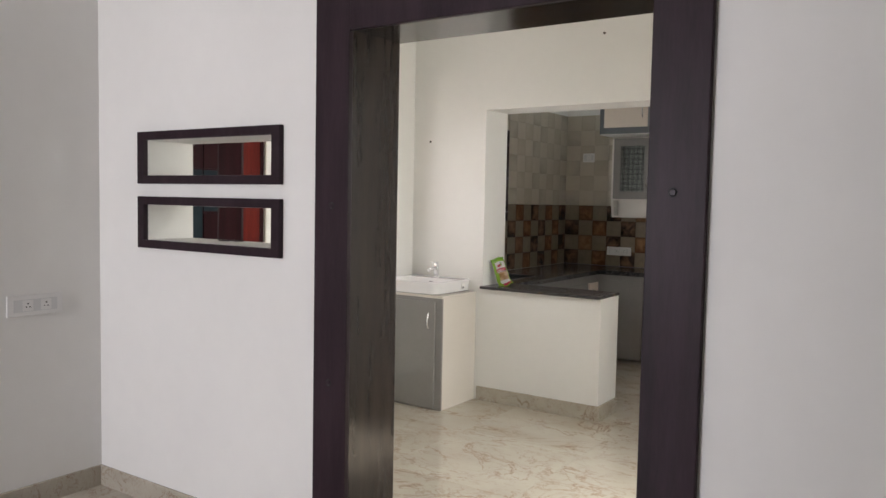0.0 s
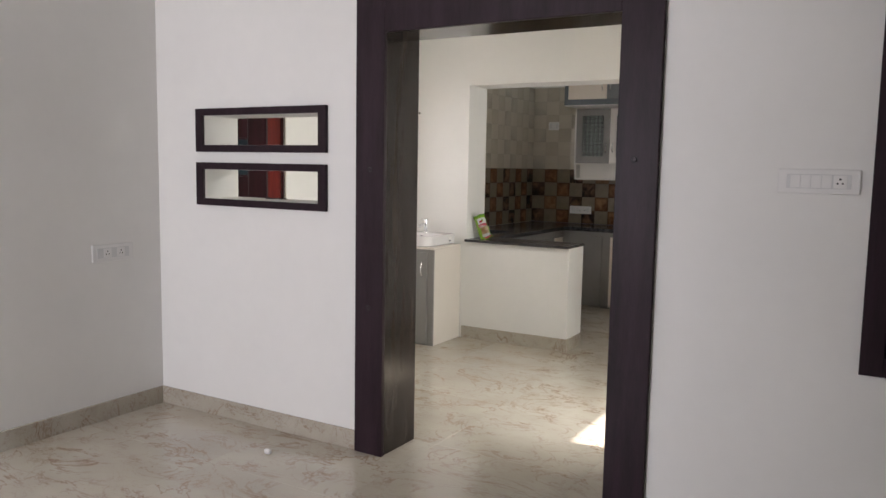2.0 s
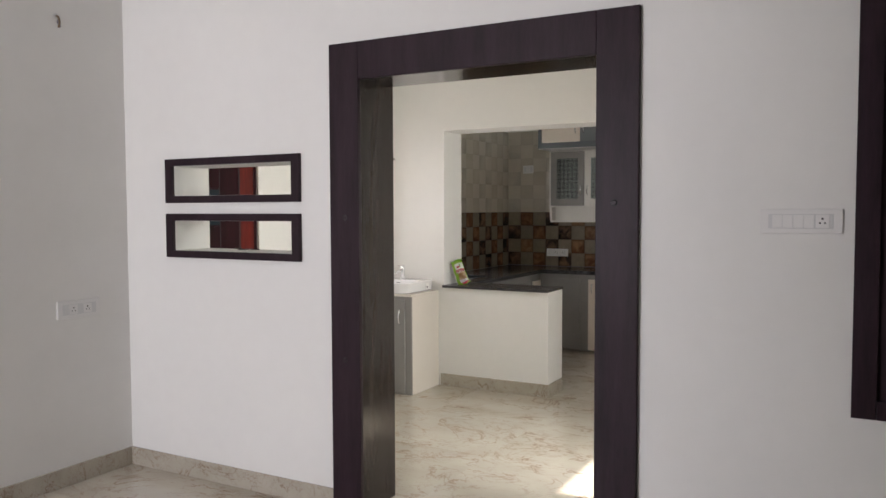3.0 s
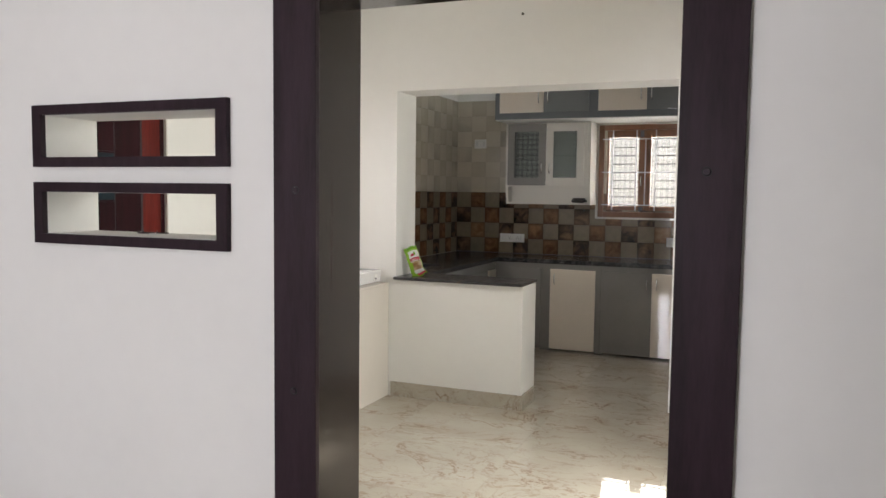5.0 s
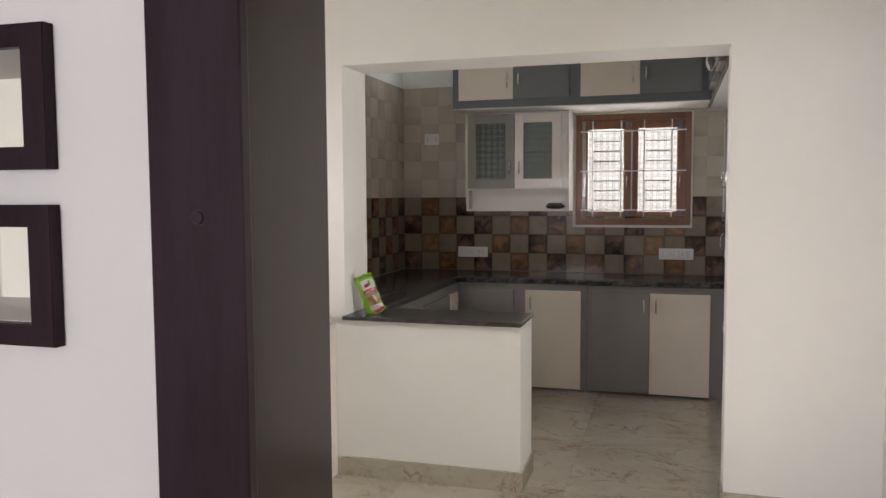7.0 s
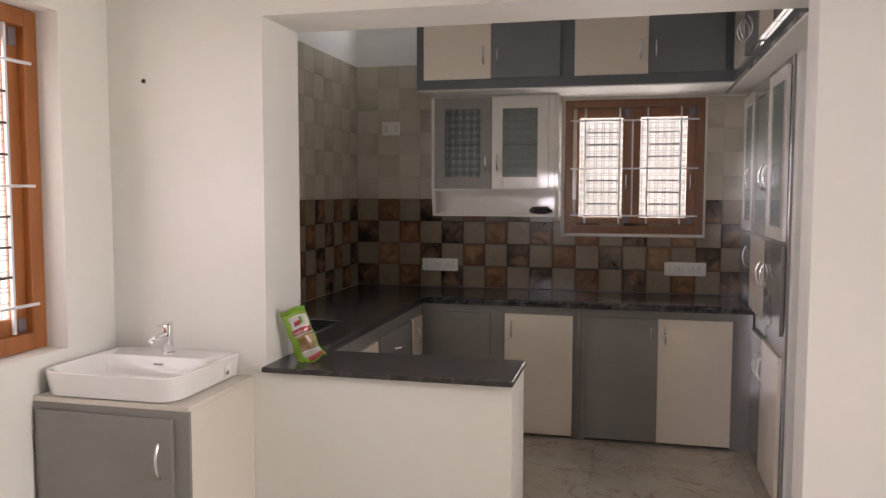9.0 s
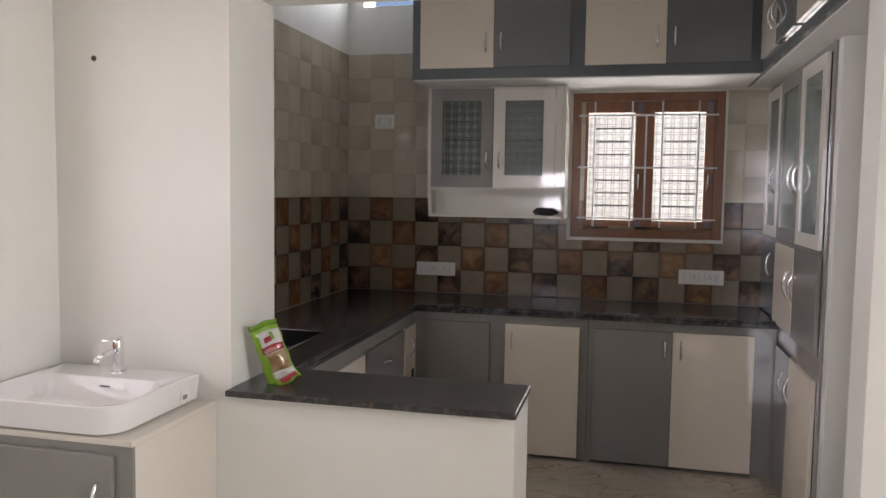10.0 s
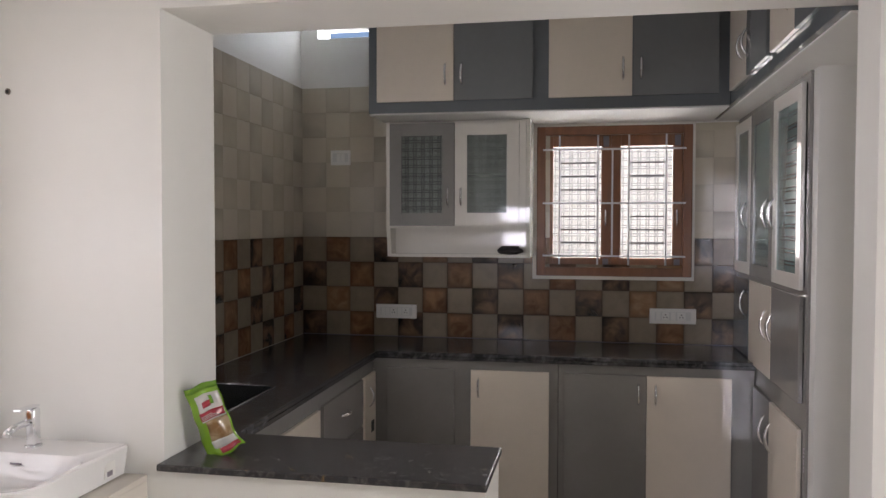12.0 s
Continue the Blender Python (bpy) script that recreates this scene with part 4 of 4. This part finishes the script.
# ---- base cabinets, back run ----


def base_back(x0, x1, doors, label):
    t = thing("base_cabinet", ((x0 + x1) / 2, 7.7, 0), label, "cabinet", "base cabinets")
    part("carcass", box(NB(), x0, x1, 7.430, 7.96, 0.02, 0.7865, 0.001), GREY, t, "grey laminate carcass")
    part("plinth", box(NB(), x0 + 0.001, x1 - 0.001, 7.50, 7.95, 0.0, 0.0198), GREY, t, "recessed plinth")
    ends = [x0] + [v for d in doors for v in d[:2]] + [x1]
    for a0, a1 in zip(ends[::2], ends[1::2]):
        if a1 - a0 > 0.01:
            part("stile_foot", box(NB(), a0, a1, 7.430, 7.4998, 0.0, 0.0198), GREY, t)
    for a0, a1, mt, hx, lab in doors:
        d = part("door", box(NB(), a0, a1, 7.412, 7.4295, 0.018, 0.742, 0.002), mt, t, lab)
        if hx is not None:
            handle(d, hx, 7.412, 0.65, "-y", 0.10)
    return t


G, C = "glossy grey laminate door", "glossy cream laminate door"
base_back(-3.225, -2.245, [(-3.15, -2.785, GREY, None, G), (-2.697, -2.290, CREAM, -2.655, C)], "grey base cabinet with one grey and one cream door")
base_back(-2.243, -1.29, [(-2.215, -1.807, GREY, -1.845, G), (-1.804, -1.398, CREAM, -1.762, C)], "grey base cabinet with grey and cream doors under the window")


def base_left(y0, y1, label):
    t = thing("base_cabinet", (-3.5, (y0 + y1) / 2, 0), label, "cabinet", "base cabinets")
    bm = NB()
    if y0 < 6.0:
        box(bm, -3.245, -3.225, y0, y1, 0.0, 0.7875)
        part("side_panel", box(NB(), -3.83, -3.246, y0, y0 + 0.018, 0.0, 0.7865), GREY, t)
        part("side_panel", box(NB(), -3.83, -3.246, y1 - 0.018, y1, 0.0, 0.7865), GREY, t)
        part("floor_panel", box(NB(), -3.83, -3.246, y0 + 0.019, y1 - 0.019, 0.08, 0.1), GREY, t)
    else:
        box(bm, -3.83, -3.225, y0, y1, 0.0, 0.7875)
    part("carcass", bm, GREY, t, "grey laminate carcass")
    return t


l1 = base_left(5.722, 6.562, "grey sink base cabinet with cream door")
part("door", box(NB(), -3.2245, -3.207, 5.82, 6.54, 0.018, 0.712, 0.002), CREAM, l1, C)
l2 = base_left(6.564, 7.19, "grey drawer cabinet with stacked drawers")
for z0, z1 in ((0.49, 0.718), (0.26, 0.48), (0.02, 0.25)):
    d = part("drawer_front", box(NB(), -3.2245, -3.207, 6.587, 7.172, z0, z1, 0.002), GREY, l2, "glossy grey drawer front")
    handle(d, -3.207, 6.86, (z0 + z1) / 2 + 0.02, "+x", 0.12, True)
l3 = base_left(7.192, 7.429, "grey corner cabinet with narrow cream door")
d = part("door", box(NB(), -3.2245, -3.207, 7.207, 7.405, 0.018, 0.718, 0.002), CREAM, l3, C)
handle(d, -3.207, 7.27, 0.61, "+x", 0.10)
# no opening is cut: a dark patch paints its shade on the door
part("cut_out_shade", box(NB(), -3.2072, -3.2055, 7.32, 7.37, 0.41, 0.47), HOLESHADE, d, "small dark patch for the shade in a cut-out")

# ---- wall cabinet ----
wc = thing("wall_cabinet", (-2.82, 7.8, 1.32), "wall cabinet with glazed grey and white doors above an open shelf", "cabinet")


def side_profile(x0, x1):
    bm = NB()
    prof = [(7.668, 2.075), (7.955, 2.075), (7.955, 1.318), (7.70, 1.318), (7.668, 1.49)]
    a = [bm.verts.new((x0, y, z)) for y, z in prof]
    b = [bm.verts.new((x1, y, z)) for y, z in prof]
    bm.faces.new(a)
    bm.faces.new(b[::-1])
    for i in range(len(prof)):
        j = (i + 1) % len(prof)
        bm.faces.new((a[i], a[j], b[j], b[i]))
    return bm


part("side_panel", side_profile(-3.218, -3.196), WHITELAM, wc)
part("side_panel", side_profile(-2.432, -2.412), WHITELAM, wc)
part("back_panel", box(NB(), -3.196, -2.432, 7.945, 7.955, 1.318, 2.075), WHITELAM, wc)
part("shelf_back", box(NB(), -3.196, -2.432, 7.80, 7.81, 1.335, 1.478), WHITELAM, wc)
part("bottom_shelf", box(NB(), -3.196, -2.432, 7.69, 7.945, 1.318, 1.335), WHITELAM, wc)
part("shelf", box(NB(), -3.196, -2.432, 7.675, 7.945, 1.478, 1.493), WHITELAM, wc)
part("shelf", box(NB(), -3.196, -2.432, 7.671, 7.945, 1.772, 1.79), WHITELAM, wc)
part("top_panel", box(NB(), -3.196, -2.432, 7.675, 7.945, 2.06, 2.075), WHITELAM, wc)


def glazed_door(parent, x0, x1, y, z0, z1, mat, glass, mx, mz, hx, label):
    bm = NB()
    box(bm, x0, x0 + mx, y, y + 0.018, z0, z1, 0.0015)
    box(bm, x1 - mx, x1, y, y + 0.018, z0, z1, 0.0015)
    box(bm, x0 + mx, x1 - mx, y + 0.0005, y + 0.0175, z1 - mz, z1, 0.001)
    box(bm, x0 + mx, x1 - mx, y + 0.0005, y + 0.0175, z0, z0 + mz, 0.001)
    d = part("door", bm, mat, parent, label)
    part("pane", box(NB(), x0 + mx, x1 - mx, y + 0.007, y + 0.011, z0 + mz, z1 - mz), glass, d, "greenish grey patterned glass pane").visible_shadow = False
    handle(d, hx, y, z0 + 0.16, "-y", 0.1)
    return d


glazed_door(wc, -3.1945, -2.827, 7.65, 1.493, 2.062, GREY, CABGLASS, 0.068, 0.072, -2.862, "grey laminate glazed door")
glazed_door(wc, -2.824, -2.470, 7.65, 1.493, 2.062, WHITELAM, FAINTGLASS, 0.068, 0.072, -2.788, "white laminate glazed door")
part("filler_strip", box(NB(), -2.468, -2.432, 7.652, 7.668, 1.493, 2.062), WHITELAM, wc)
rag = thing("folded_cloth", (-2.52, 7.82, 1.335), "small dark folded cloth on the open shelf", "cloth")
rb = NB()
bmesh.ops.create_uvsphere(rb, u_segments=20, v_segments=10, radius=1, matrix=Matrix.Translation((-2.525, 7.745, 1.355)) @ Matrix.Diagonal((0.075, 0.05, 0.02, 1)))
for v in rb.verts:
    v.co.z = max(1.3355, v.co.z + 0.008 * math.sin(v.co.x * 70) * math.cos(v.co.y * 55))
part("fold", rb, RAG, rag, "", True)
rb = NB()
box(rb, -2.578, -2.478, 7.71, 7.785, 1.366, 1.380, 0.006)
part("fold", rb, RAG, rag)

# ---- loft cabinets ----


def loft_back():
    t = thing("loft_cabinet", (-2.33, 7.7, 2.08), "blue-grey loft cabinet above the kitchen window with cream and grey doors", "cabinet", "loft cabinets")
    part("body", box(NB(), -3.245, -1.425, 7.41, 7.965, 2.085, TOP - 0.002, 0.001), BLUEGREY, t)
    part("soffit", box(NB(), -3.245, -1.425, 7.43, 7.965, 2.0785, 2.0848), WALL, t, "white painted underside")
    for a0, a1, mt, hx, lab in ((-3.197, -2.788, CREAM, -2.83, C), (-2.785, -2.380, SLATE, -2.745, G), (-2.300, -1.890, CREAM, -1.935, C), (-1.887, -1.480, SLATE, -1.848, G)):
        d = part("door", box(NB(), a0, a1, 7.392, 7.4095, 2.14, 2.80, 0.002), mt, t, lab)
        handle(d, hx, 7.392, 2.275, "-y", 0.11)


loft_back()
t = thing("loft_cabinet", (-1.1, 6.55, 2.08), "blue-grey loft cabinet over the pantry with cream and grey doors", "cabinet", "loft cabinets")
part("body", box(NB(), -1.4235, XR - 0.001, 5.722, 7.965, 2.085, TOP - 0.002, 0.001), BLUEGREY, t)
part("soffit", box(NB(), -1.40, XR - 0.001, 5.722, 7.965, 2.0785, 2.0848), WALL, t, "white painted underside")
for a0, a1, mt, hy, lab in ((6.95, 7.34, CREAM, 7.0, C), (6.555, 6.945, SLATE, 6.90, G), (6.15, 6.50, CREAM, 6.2, C), (5.79, 6.145, SLATE, 6.1, G)):
    d = part("door", box(NB(), -1.4415, -1.424, a0, a1, 2.14, 2.80, 0.002), mt, t, lab)
    handle(d, -1.4415, hy, 2.275, "-x", 0.11)

# ---- pantry ----
pt = thing("pantry_cabinet", (-1.05, 7.15, 0), "tall grey pantry cabinet with glazed upper doors", "cabinet")
part("side_panel", box(NB(), -1.27, XR - 0.001, 7.958, 7.966, 0.0, 2.078), GREY, pt)
part("side_panel", box(NB(), -1.27, XR - 0.001, 6.5345, 6.553, 0.0, 2.078), GREY, pt)
part("back_panel", box(NB(), XR - 0.012, XR - 0.001, 6.553, 7.958, 0.0, 2.078), GREY, pt)
for z0, z1 in ((0.0, 0.03), (0.77, 0.80), (1.225, 1.26), (1.64, 1.655), (2.06, 2.078)):
    part("shelf", box(NB(), -1.268, XR - 0.012, 6.553, 7.958, z0, z1), GREY, pt)
bm = NB()
for y0, y1 in ((6.5345, 6.575), (7.045, 7.065), (7.525, 7.545), (7.94, 7.957)):
    box(bm, -1.285, -1.2705, y0, y1, 0.0, 2.078)
for z0, z1 in ((0.0, 0.05), (0.705, 0.825), (1.225, 1.26), (2.04, 2.078)):
    for y0, y1 in ((6.575, 7.045), (7.065, 7.525), (7.545, 7.94)):
        box(bm, -1.285, -1.2705, y0, y1, z0, z1)
part("face_frame", bm, GREY, pt, "grey laminate face frame")


def pantry_door(y0, y1, z0, z1, mat, hy, glass, lab, hz=None):
    x0, x1 = -1.303, -1.286
    if glass:
        m = 0.06
        bm = NB()
        box(bm, x0, x1, y0, y0 + m, z0, z1, 0.0015)
        box(bm, x0, x1, y1 - m, y1, z0, z1, 0.0015)
        box(bm, x0 + 0.0005, x1 - 0.0005, y0 + m, y1 - m, z0, z0 + m, 0.001)
        box(bm, x0 + 0.0005, x1 - 0.0005, y0 + m, y1 - m, z1 - m, z1, 0.001)
        d = part("door", bm, mat, pt, lab)
        part("pane", box(NB(), x0 + 0.007, x0 + 0.011, y0 + m, y1 - m, z0 + m, z1 - m), SEAGLASS, d, "sea green striped glass pane")
    else:
        d = part("door", box(NB(), x0, x1, y0, y1, z0, z1, 0.002), mat, pt, lab)
    if hy:
        handle(d, x0, hy, hz, "-x", 0.13)
    return d


pantry_door(7.54, 7.945, 1.25, 2.045, WHITELAM, 7.62, True, "white glazed door", 1.55)
pantry_door(7.06, 7.53, 1.25, 2.045, GREY, 7.125, True, "grey glazed door", 1.55)
pantry_door(6.592, 7.05, 1.25, 2.045, WHITELAM, 7.0, True, "white glazed door", 1.55)
pantry_door(7.54, 7.945, 0.835, 1.225, BLUEGREY, 7.62, False, G, 1.10)
pantry_door(7.06, 7.53, 0.815, 1.225, CREAM, 7.125, False, C, 1.05)
pantry_door(6.585, 7.05, 0.815, 1.228, GREY, 7.0, False, G, 1.05)
pantry_door(7.07, 7.40, 0.03, 0.715, GREY, 7.125, False, G, 0.57)
pantry_door(6.585, 7.06, 0.03, 0.715, CREAM, 7.0, False, C, 0.57)
for z0, z1 in ((1.70, 1.79), (0.56, 0.65)):
    for k in range(7):
        part("edge_print", box(NB(), -1.2862, -1.2852, 6.542, 6.556, z0 + k * 0.014, z0 + k * 0.014 + 0.009), DARKIRON, pt)

# ---- pouch on the ledge ----
pouch = thing("snack_pouch", (-3.118, 5.515, 0.836), "lime green plastic pouch with red print leaning on the wall", "pouch")
W, H = 0.095, 0.21


def pouch_pt(u, v, off=0.0):
    """u across, v up; bulging film."""
    edge = max(0.0, 1 - abs(2 * u - 1) ** 3)
    bulge = 0.022 * edge * math.sin(math.pi * min(1, v * 0.95 + 0.1)) ** 0.6 * (1.25 - 0.7 * v)
    wr = (0.0020 * math.sin(11 * v + 6 * u) + 0.0030 * noise.noise(Vector((u * 5.0, v * 9.0, 3.7)))) * (0.3 + edge)
    wr += 0.006 * max(0.0, 0.16 - v) / 0.16 * math.sin(17 * u + 2)
    toe = max(0.0, 0.2 - v) / 0.2
    x = (u - 0.5) * W * (1.0 + 0.03 * math.sin(5 * v + 1)) + 0.0015 * math.sin(19 * v) + 0.015 * toe * toe * (0.25 + 0.75 * u)
    return Vector((x, -(bulge + wr + off + 0.016 * toe * toe), v * H * (1 - 0.015 * math.sin(8 * u)) + 0.006 * toe * math.sin(9 * u)))


POUCH = pose(-3.136, 5.515, 0.838, 0, -19, 25)


def pouch_sheet(u0, u1, v0, v1, off, nu, nv, closed=False):
    bm = NB()
    front = [[bm.verts.new(POUCH @ pouch_pt(u0 + (u1 - u0) * i / nu, v0 + (v1 - v0) * j / nv, off)) for i in range(nu + 1)] for j in range(nv + 1)]
    if closed:
        back = []
        for j in range(nv + 1):
            row = []
            for i in range(nu + 1):
                p = pouch_pt(u0 + (u1 - u0) * i / nu, v0 + (v1 - v0) * j / nv, 0)
                row.append(bm.verts.new(POUCH @ Vector((p.x, -p.y * 0.8 + 0.001, p.z))))
            back.append(row)
    else:
        back = [[bm.verts.new(v.co + POUCH.to_3x3() @ Vector((0, 0.0012, 0))) for v in row] for row in front]
    for rows, flip in ((front, 1), (back, -1)):
        for j in range(nv):
            for i in range(nu):
                bm.faces.new([rows[j][i], rows[j][i + 1], rows[j + 1][i + 1], rows[j + 1][i]][::flip])
    rim = [(0, i) for i in range(nu + 1)] + [(j, nu) for j in range(1, nv + 1)] + [(nv, i) for i in range(nu - 1, -1, -1)] + [(j, 0) for j in range(nv - 1, 0, -1)]
    for (a, b), (c, d) in zip(rim, rim[1:] + rim[:1]):
        bm.faces.new((front[a][b], back[a][b], back[c][d], front[c][d]))
    return bm


part("film", pouch_sheet(0, 1, 0, 1, 0, 14, 18, True), LIME, pouch, "", True)
part("print_panel", pouch_sheet(0.22, 0.96, 0.50, 0.86, 0.0012, 10, 8), POUCHW, pouch, "pale printed panel", True)
part("red_band", pouch_sheet(0.21, 0.955, 0.52, 0.63, 0.0026, 10, 3), POUCHR, pouch, "red printed band", True)
part("red_mark", pouch_sheet(0.36, 0.62, 0.68, 0.76, 0.0026, 6, 2), POUCHR, pouch, "", True)
part("contents_window", pouch_sheet(0.3, 0.95, 0.2, 0.5, 0.0012, 8, 6), POUCHB, pouch, "clear window with pale contents", True)
part("top_seal", pouch_sheet(0.0, 1.0, 0.92, 0.995, 0.0012, 12, 2), LIMEDARK, pouch, "crimped green top seal", True)
for k in range(3):
    part("print_bar", pouch_sheet(0.26, 0.80 - 0.1 * k, 0.535 + 0.02 * k, 0.543 + 0.02 * k, 0.0038, 8, 1), POUCHW, pouch, "", True)
part("dark_mark", pouch_sheet(0.62, 0.72, 0.70, 0.82, 0.0038, 3, 3), LIMEDARK, pouch, "", True)
part("pale_band", pouch_sheet(0.28, 0.95, 0.10, 0.21, 0.0026, 8, 3), POUCHW, pouch, "", True)
part("red_corner", pouch_sheet(0.4, 0.95, 0.03, 0.10, 0.0026, 6, 2), POUCHR, pouch, "", True)

crumb = thing("plaster_crumb", (-2.781, 2.526, 0), "small white chip lying on the floor", "debris")
cb = NB()
bmesh.ops.create_icosphere(cb, subdivisions=2, radius=0.017, matrix=Matrix.Translation((-2.781, 2.526, 0.0135)) @ Matrix.Diagonal((1.3, 0.8, 0.8, 1)))
for v in cb.verts:
    v.co += Vector((noise.noise(v.co * 120), noise.noise(v.co * 120 + Vector((5, 0, 0))), 0)) * 0.004
part("chip", cb, PLASTIC, crumb)

# ---- floor tiles ----
floor = thing("floor", (0, 0, 0), "polished cream marble tile floor with rust veins", "floor", kind="structure")


def slab_mesh(name, w, d, h, bev):
    bm = NB()
    box(bm, -w / 2, w / 2, -d / 2, d / 2, -h, 0)
    top = [e for e in bm.edges if all(v.co.z > -1e-6 for v in e.verts)]
    bmesh.ops.bevel(bm, geom=top, offset=bev, segments=1, affect="EDGES")
    me = bpy.data.meshes.new(name)
    bm.to_mesh(me)
    bm.free()
    return me


FW, FD = 0.8, 0.8
slab = slab_mesh("floor_tile", FW - 0.0008, FD - 0.0008, 0.012, 0.0003)
slab.materials.append(FLOOR)
for i in range(-5, 4):
    for j in range(-4, 11):
        x, y = -0.55 + (i + 0.5) * FW, -0.1 + (j + 0.5) * FD
        if y > 3.5 and x - FW / 2 > XR + 0.2:
            continue
        o = new("floor_tile", slab)
        o.location, o.parent = (x, y, 0), floor

# ---- kitchen wall tiles ----
P = 0.1505


def tile_mesh(name, mat, bev=0.0018):
    bm = NB()
    s = P - (0.0016 if bev > 0.001 else 0.0005)
    box(bm, -s / 2, s / 2, -0.008, 0, -s / 2, s / 2)
    front = [e for e in bm.edges if all(v.co.y < -0.007 for v in e.verts)]
    bmesh.ops.bevel(bm, geom=front, offset=bev, segments=1, affect="EDGES")
    me = bpy.data.meshes.new(name)
    bm.to_mesh(me)
    bm.free()
    me.materials.append(mat)
    return me


KINDS = {k: tile_mesh("tile", m) for k, m in (("L", TL_TAUPE), ("B", TL_BROWN), ("T", TL_TAN), ("D", TL_DARK))}
UP = {k: tile_mesh("tile", m, 0.0005) for k, m in (("L", TU_LIGHT), ("B", TU_MID), ("D", TU_GREY))}
back_tiles = thing("tiled_splashback", (-3.826, 7.966, 0.82), "square brown and beige glazed tiles behind the worktop", "wall tiles", kind="structure")
left_tiles = thing("tiled_splashback", (-3.834, 5.72, 0.82), "square brown and beige glazed tiles on the side wall", "wall tiles", kind="structure")
BACK_ROWS, LEFT_ROWS = ("DLBL", "LBLD"), ("LBLD", "DLBL")
rng = random.Random(4)
part("bedding", box(NB(), -3.836, XR - 0.001, 7.9635, 7.9695, 0.80, 1.19), DARKJOINT, back_tiles)
part("bedding", box(NB(), -3.836, -2.417, 7.9635, 7.9695, 1.19, 1.424), DARKJOINT, back_tiles)
part("bedding", box(NB(), -3.836, -2.417, 7.9635, 7.9695, 1.424, 2.327), PALEJOINT, back_tiles)
part("bedding", box(NB(), -1.514, XR - 0.001, 7.9635, 7.9695, 1.19, 1.424), DARKJOINT, back_tiles)
part("bedding", box(NB(), -1.514, XR - 0.001, 7.9635, 7.9695, 1.424, 2.07), PALEJOINT, back_tiles)
for y0, y1, z0, z1, joint in ((5.7205, 7.963, 0.80, 1.2415, DARKJOINT), (5.7205, 5.9315, 1.2415, 1.424, DARKJOINT), (6.7785, 7.963, 1.2415, 1.424, DARKJOINT), (5.7205, 5.9315, 1.424, 2.327, PALEJOINT), (6.7785, 7.963, 1.424, 2.327, PALEJOINT), (5.9315, 6.7785, 2.0885, 2.327, PALEJOINT)):
    part("bedding", box(NB(), -3.8355, -3.831, y0, y1, z0, z1), joint, left_tiles)


def put_tile(mesh, parent, x, y, z, turn=0.0):
    o = new("tile", mesh)
    o.parent = parent
    o.location = Vector((x, y, z)) - Vector(parent.location)
    o.rotation_euler = (0, radians(90) * rng.randrange(4), turn)


for r in range(10):
    z = 0.822 + (r + 0.5) * P
    for c in range(17):
        x = -3.823 + (c + 0.5) * P
        if 1.30 < z < 2.0 and -2.39 < x < -1.55:
            continue
        if z > 2.1 and x > -3.15:
            continue
        if x > -1.22:
            continue
        k = BACK_ROWS[r % 2][c % 4]
        mesh = KINDS[rng.choice("BBT") if k == "B" else k] if r < 4 else UP[k]
        put_tile(mesh, back_tiles, x, 7.9635, z)
    for c in range(15):
        y = 7.955 - (c + 0.5) * P
        if y < 5.79 or (5.9 < y < 6.8 and 1.2 < z < 2.12):
            continue
        k = LEFT_ROWS[r % 2][c % 4]
        mesh = KINDS[rng.choice("BBT") if k == "B" else k] if r < 4 else UP[k]
        put_tile(mesh, left_tiles, -3.831, y, z, radians(90))
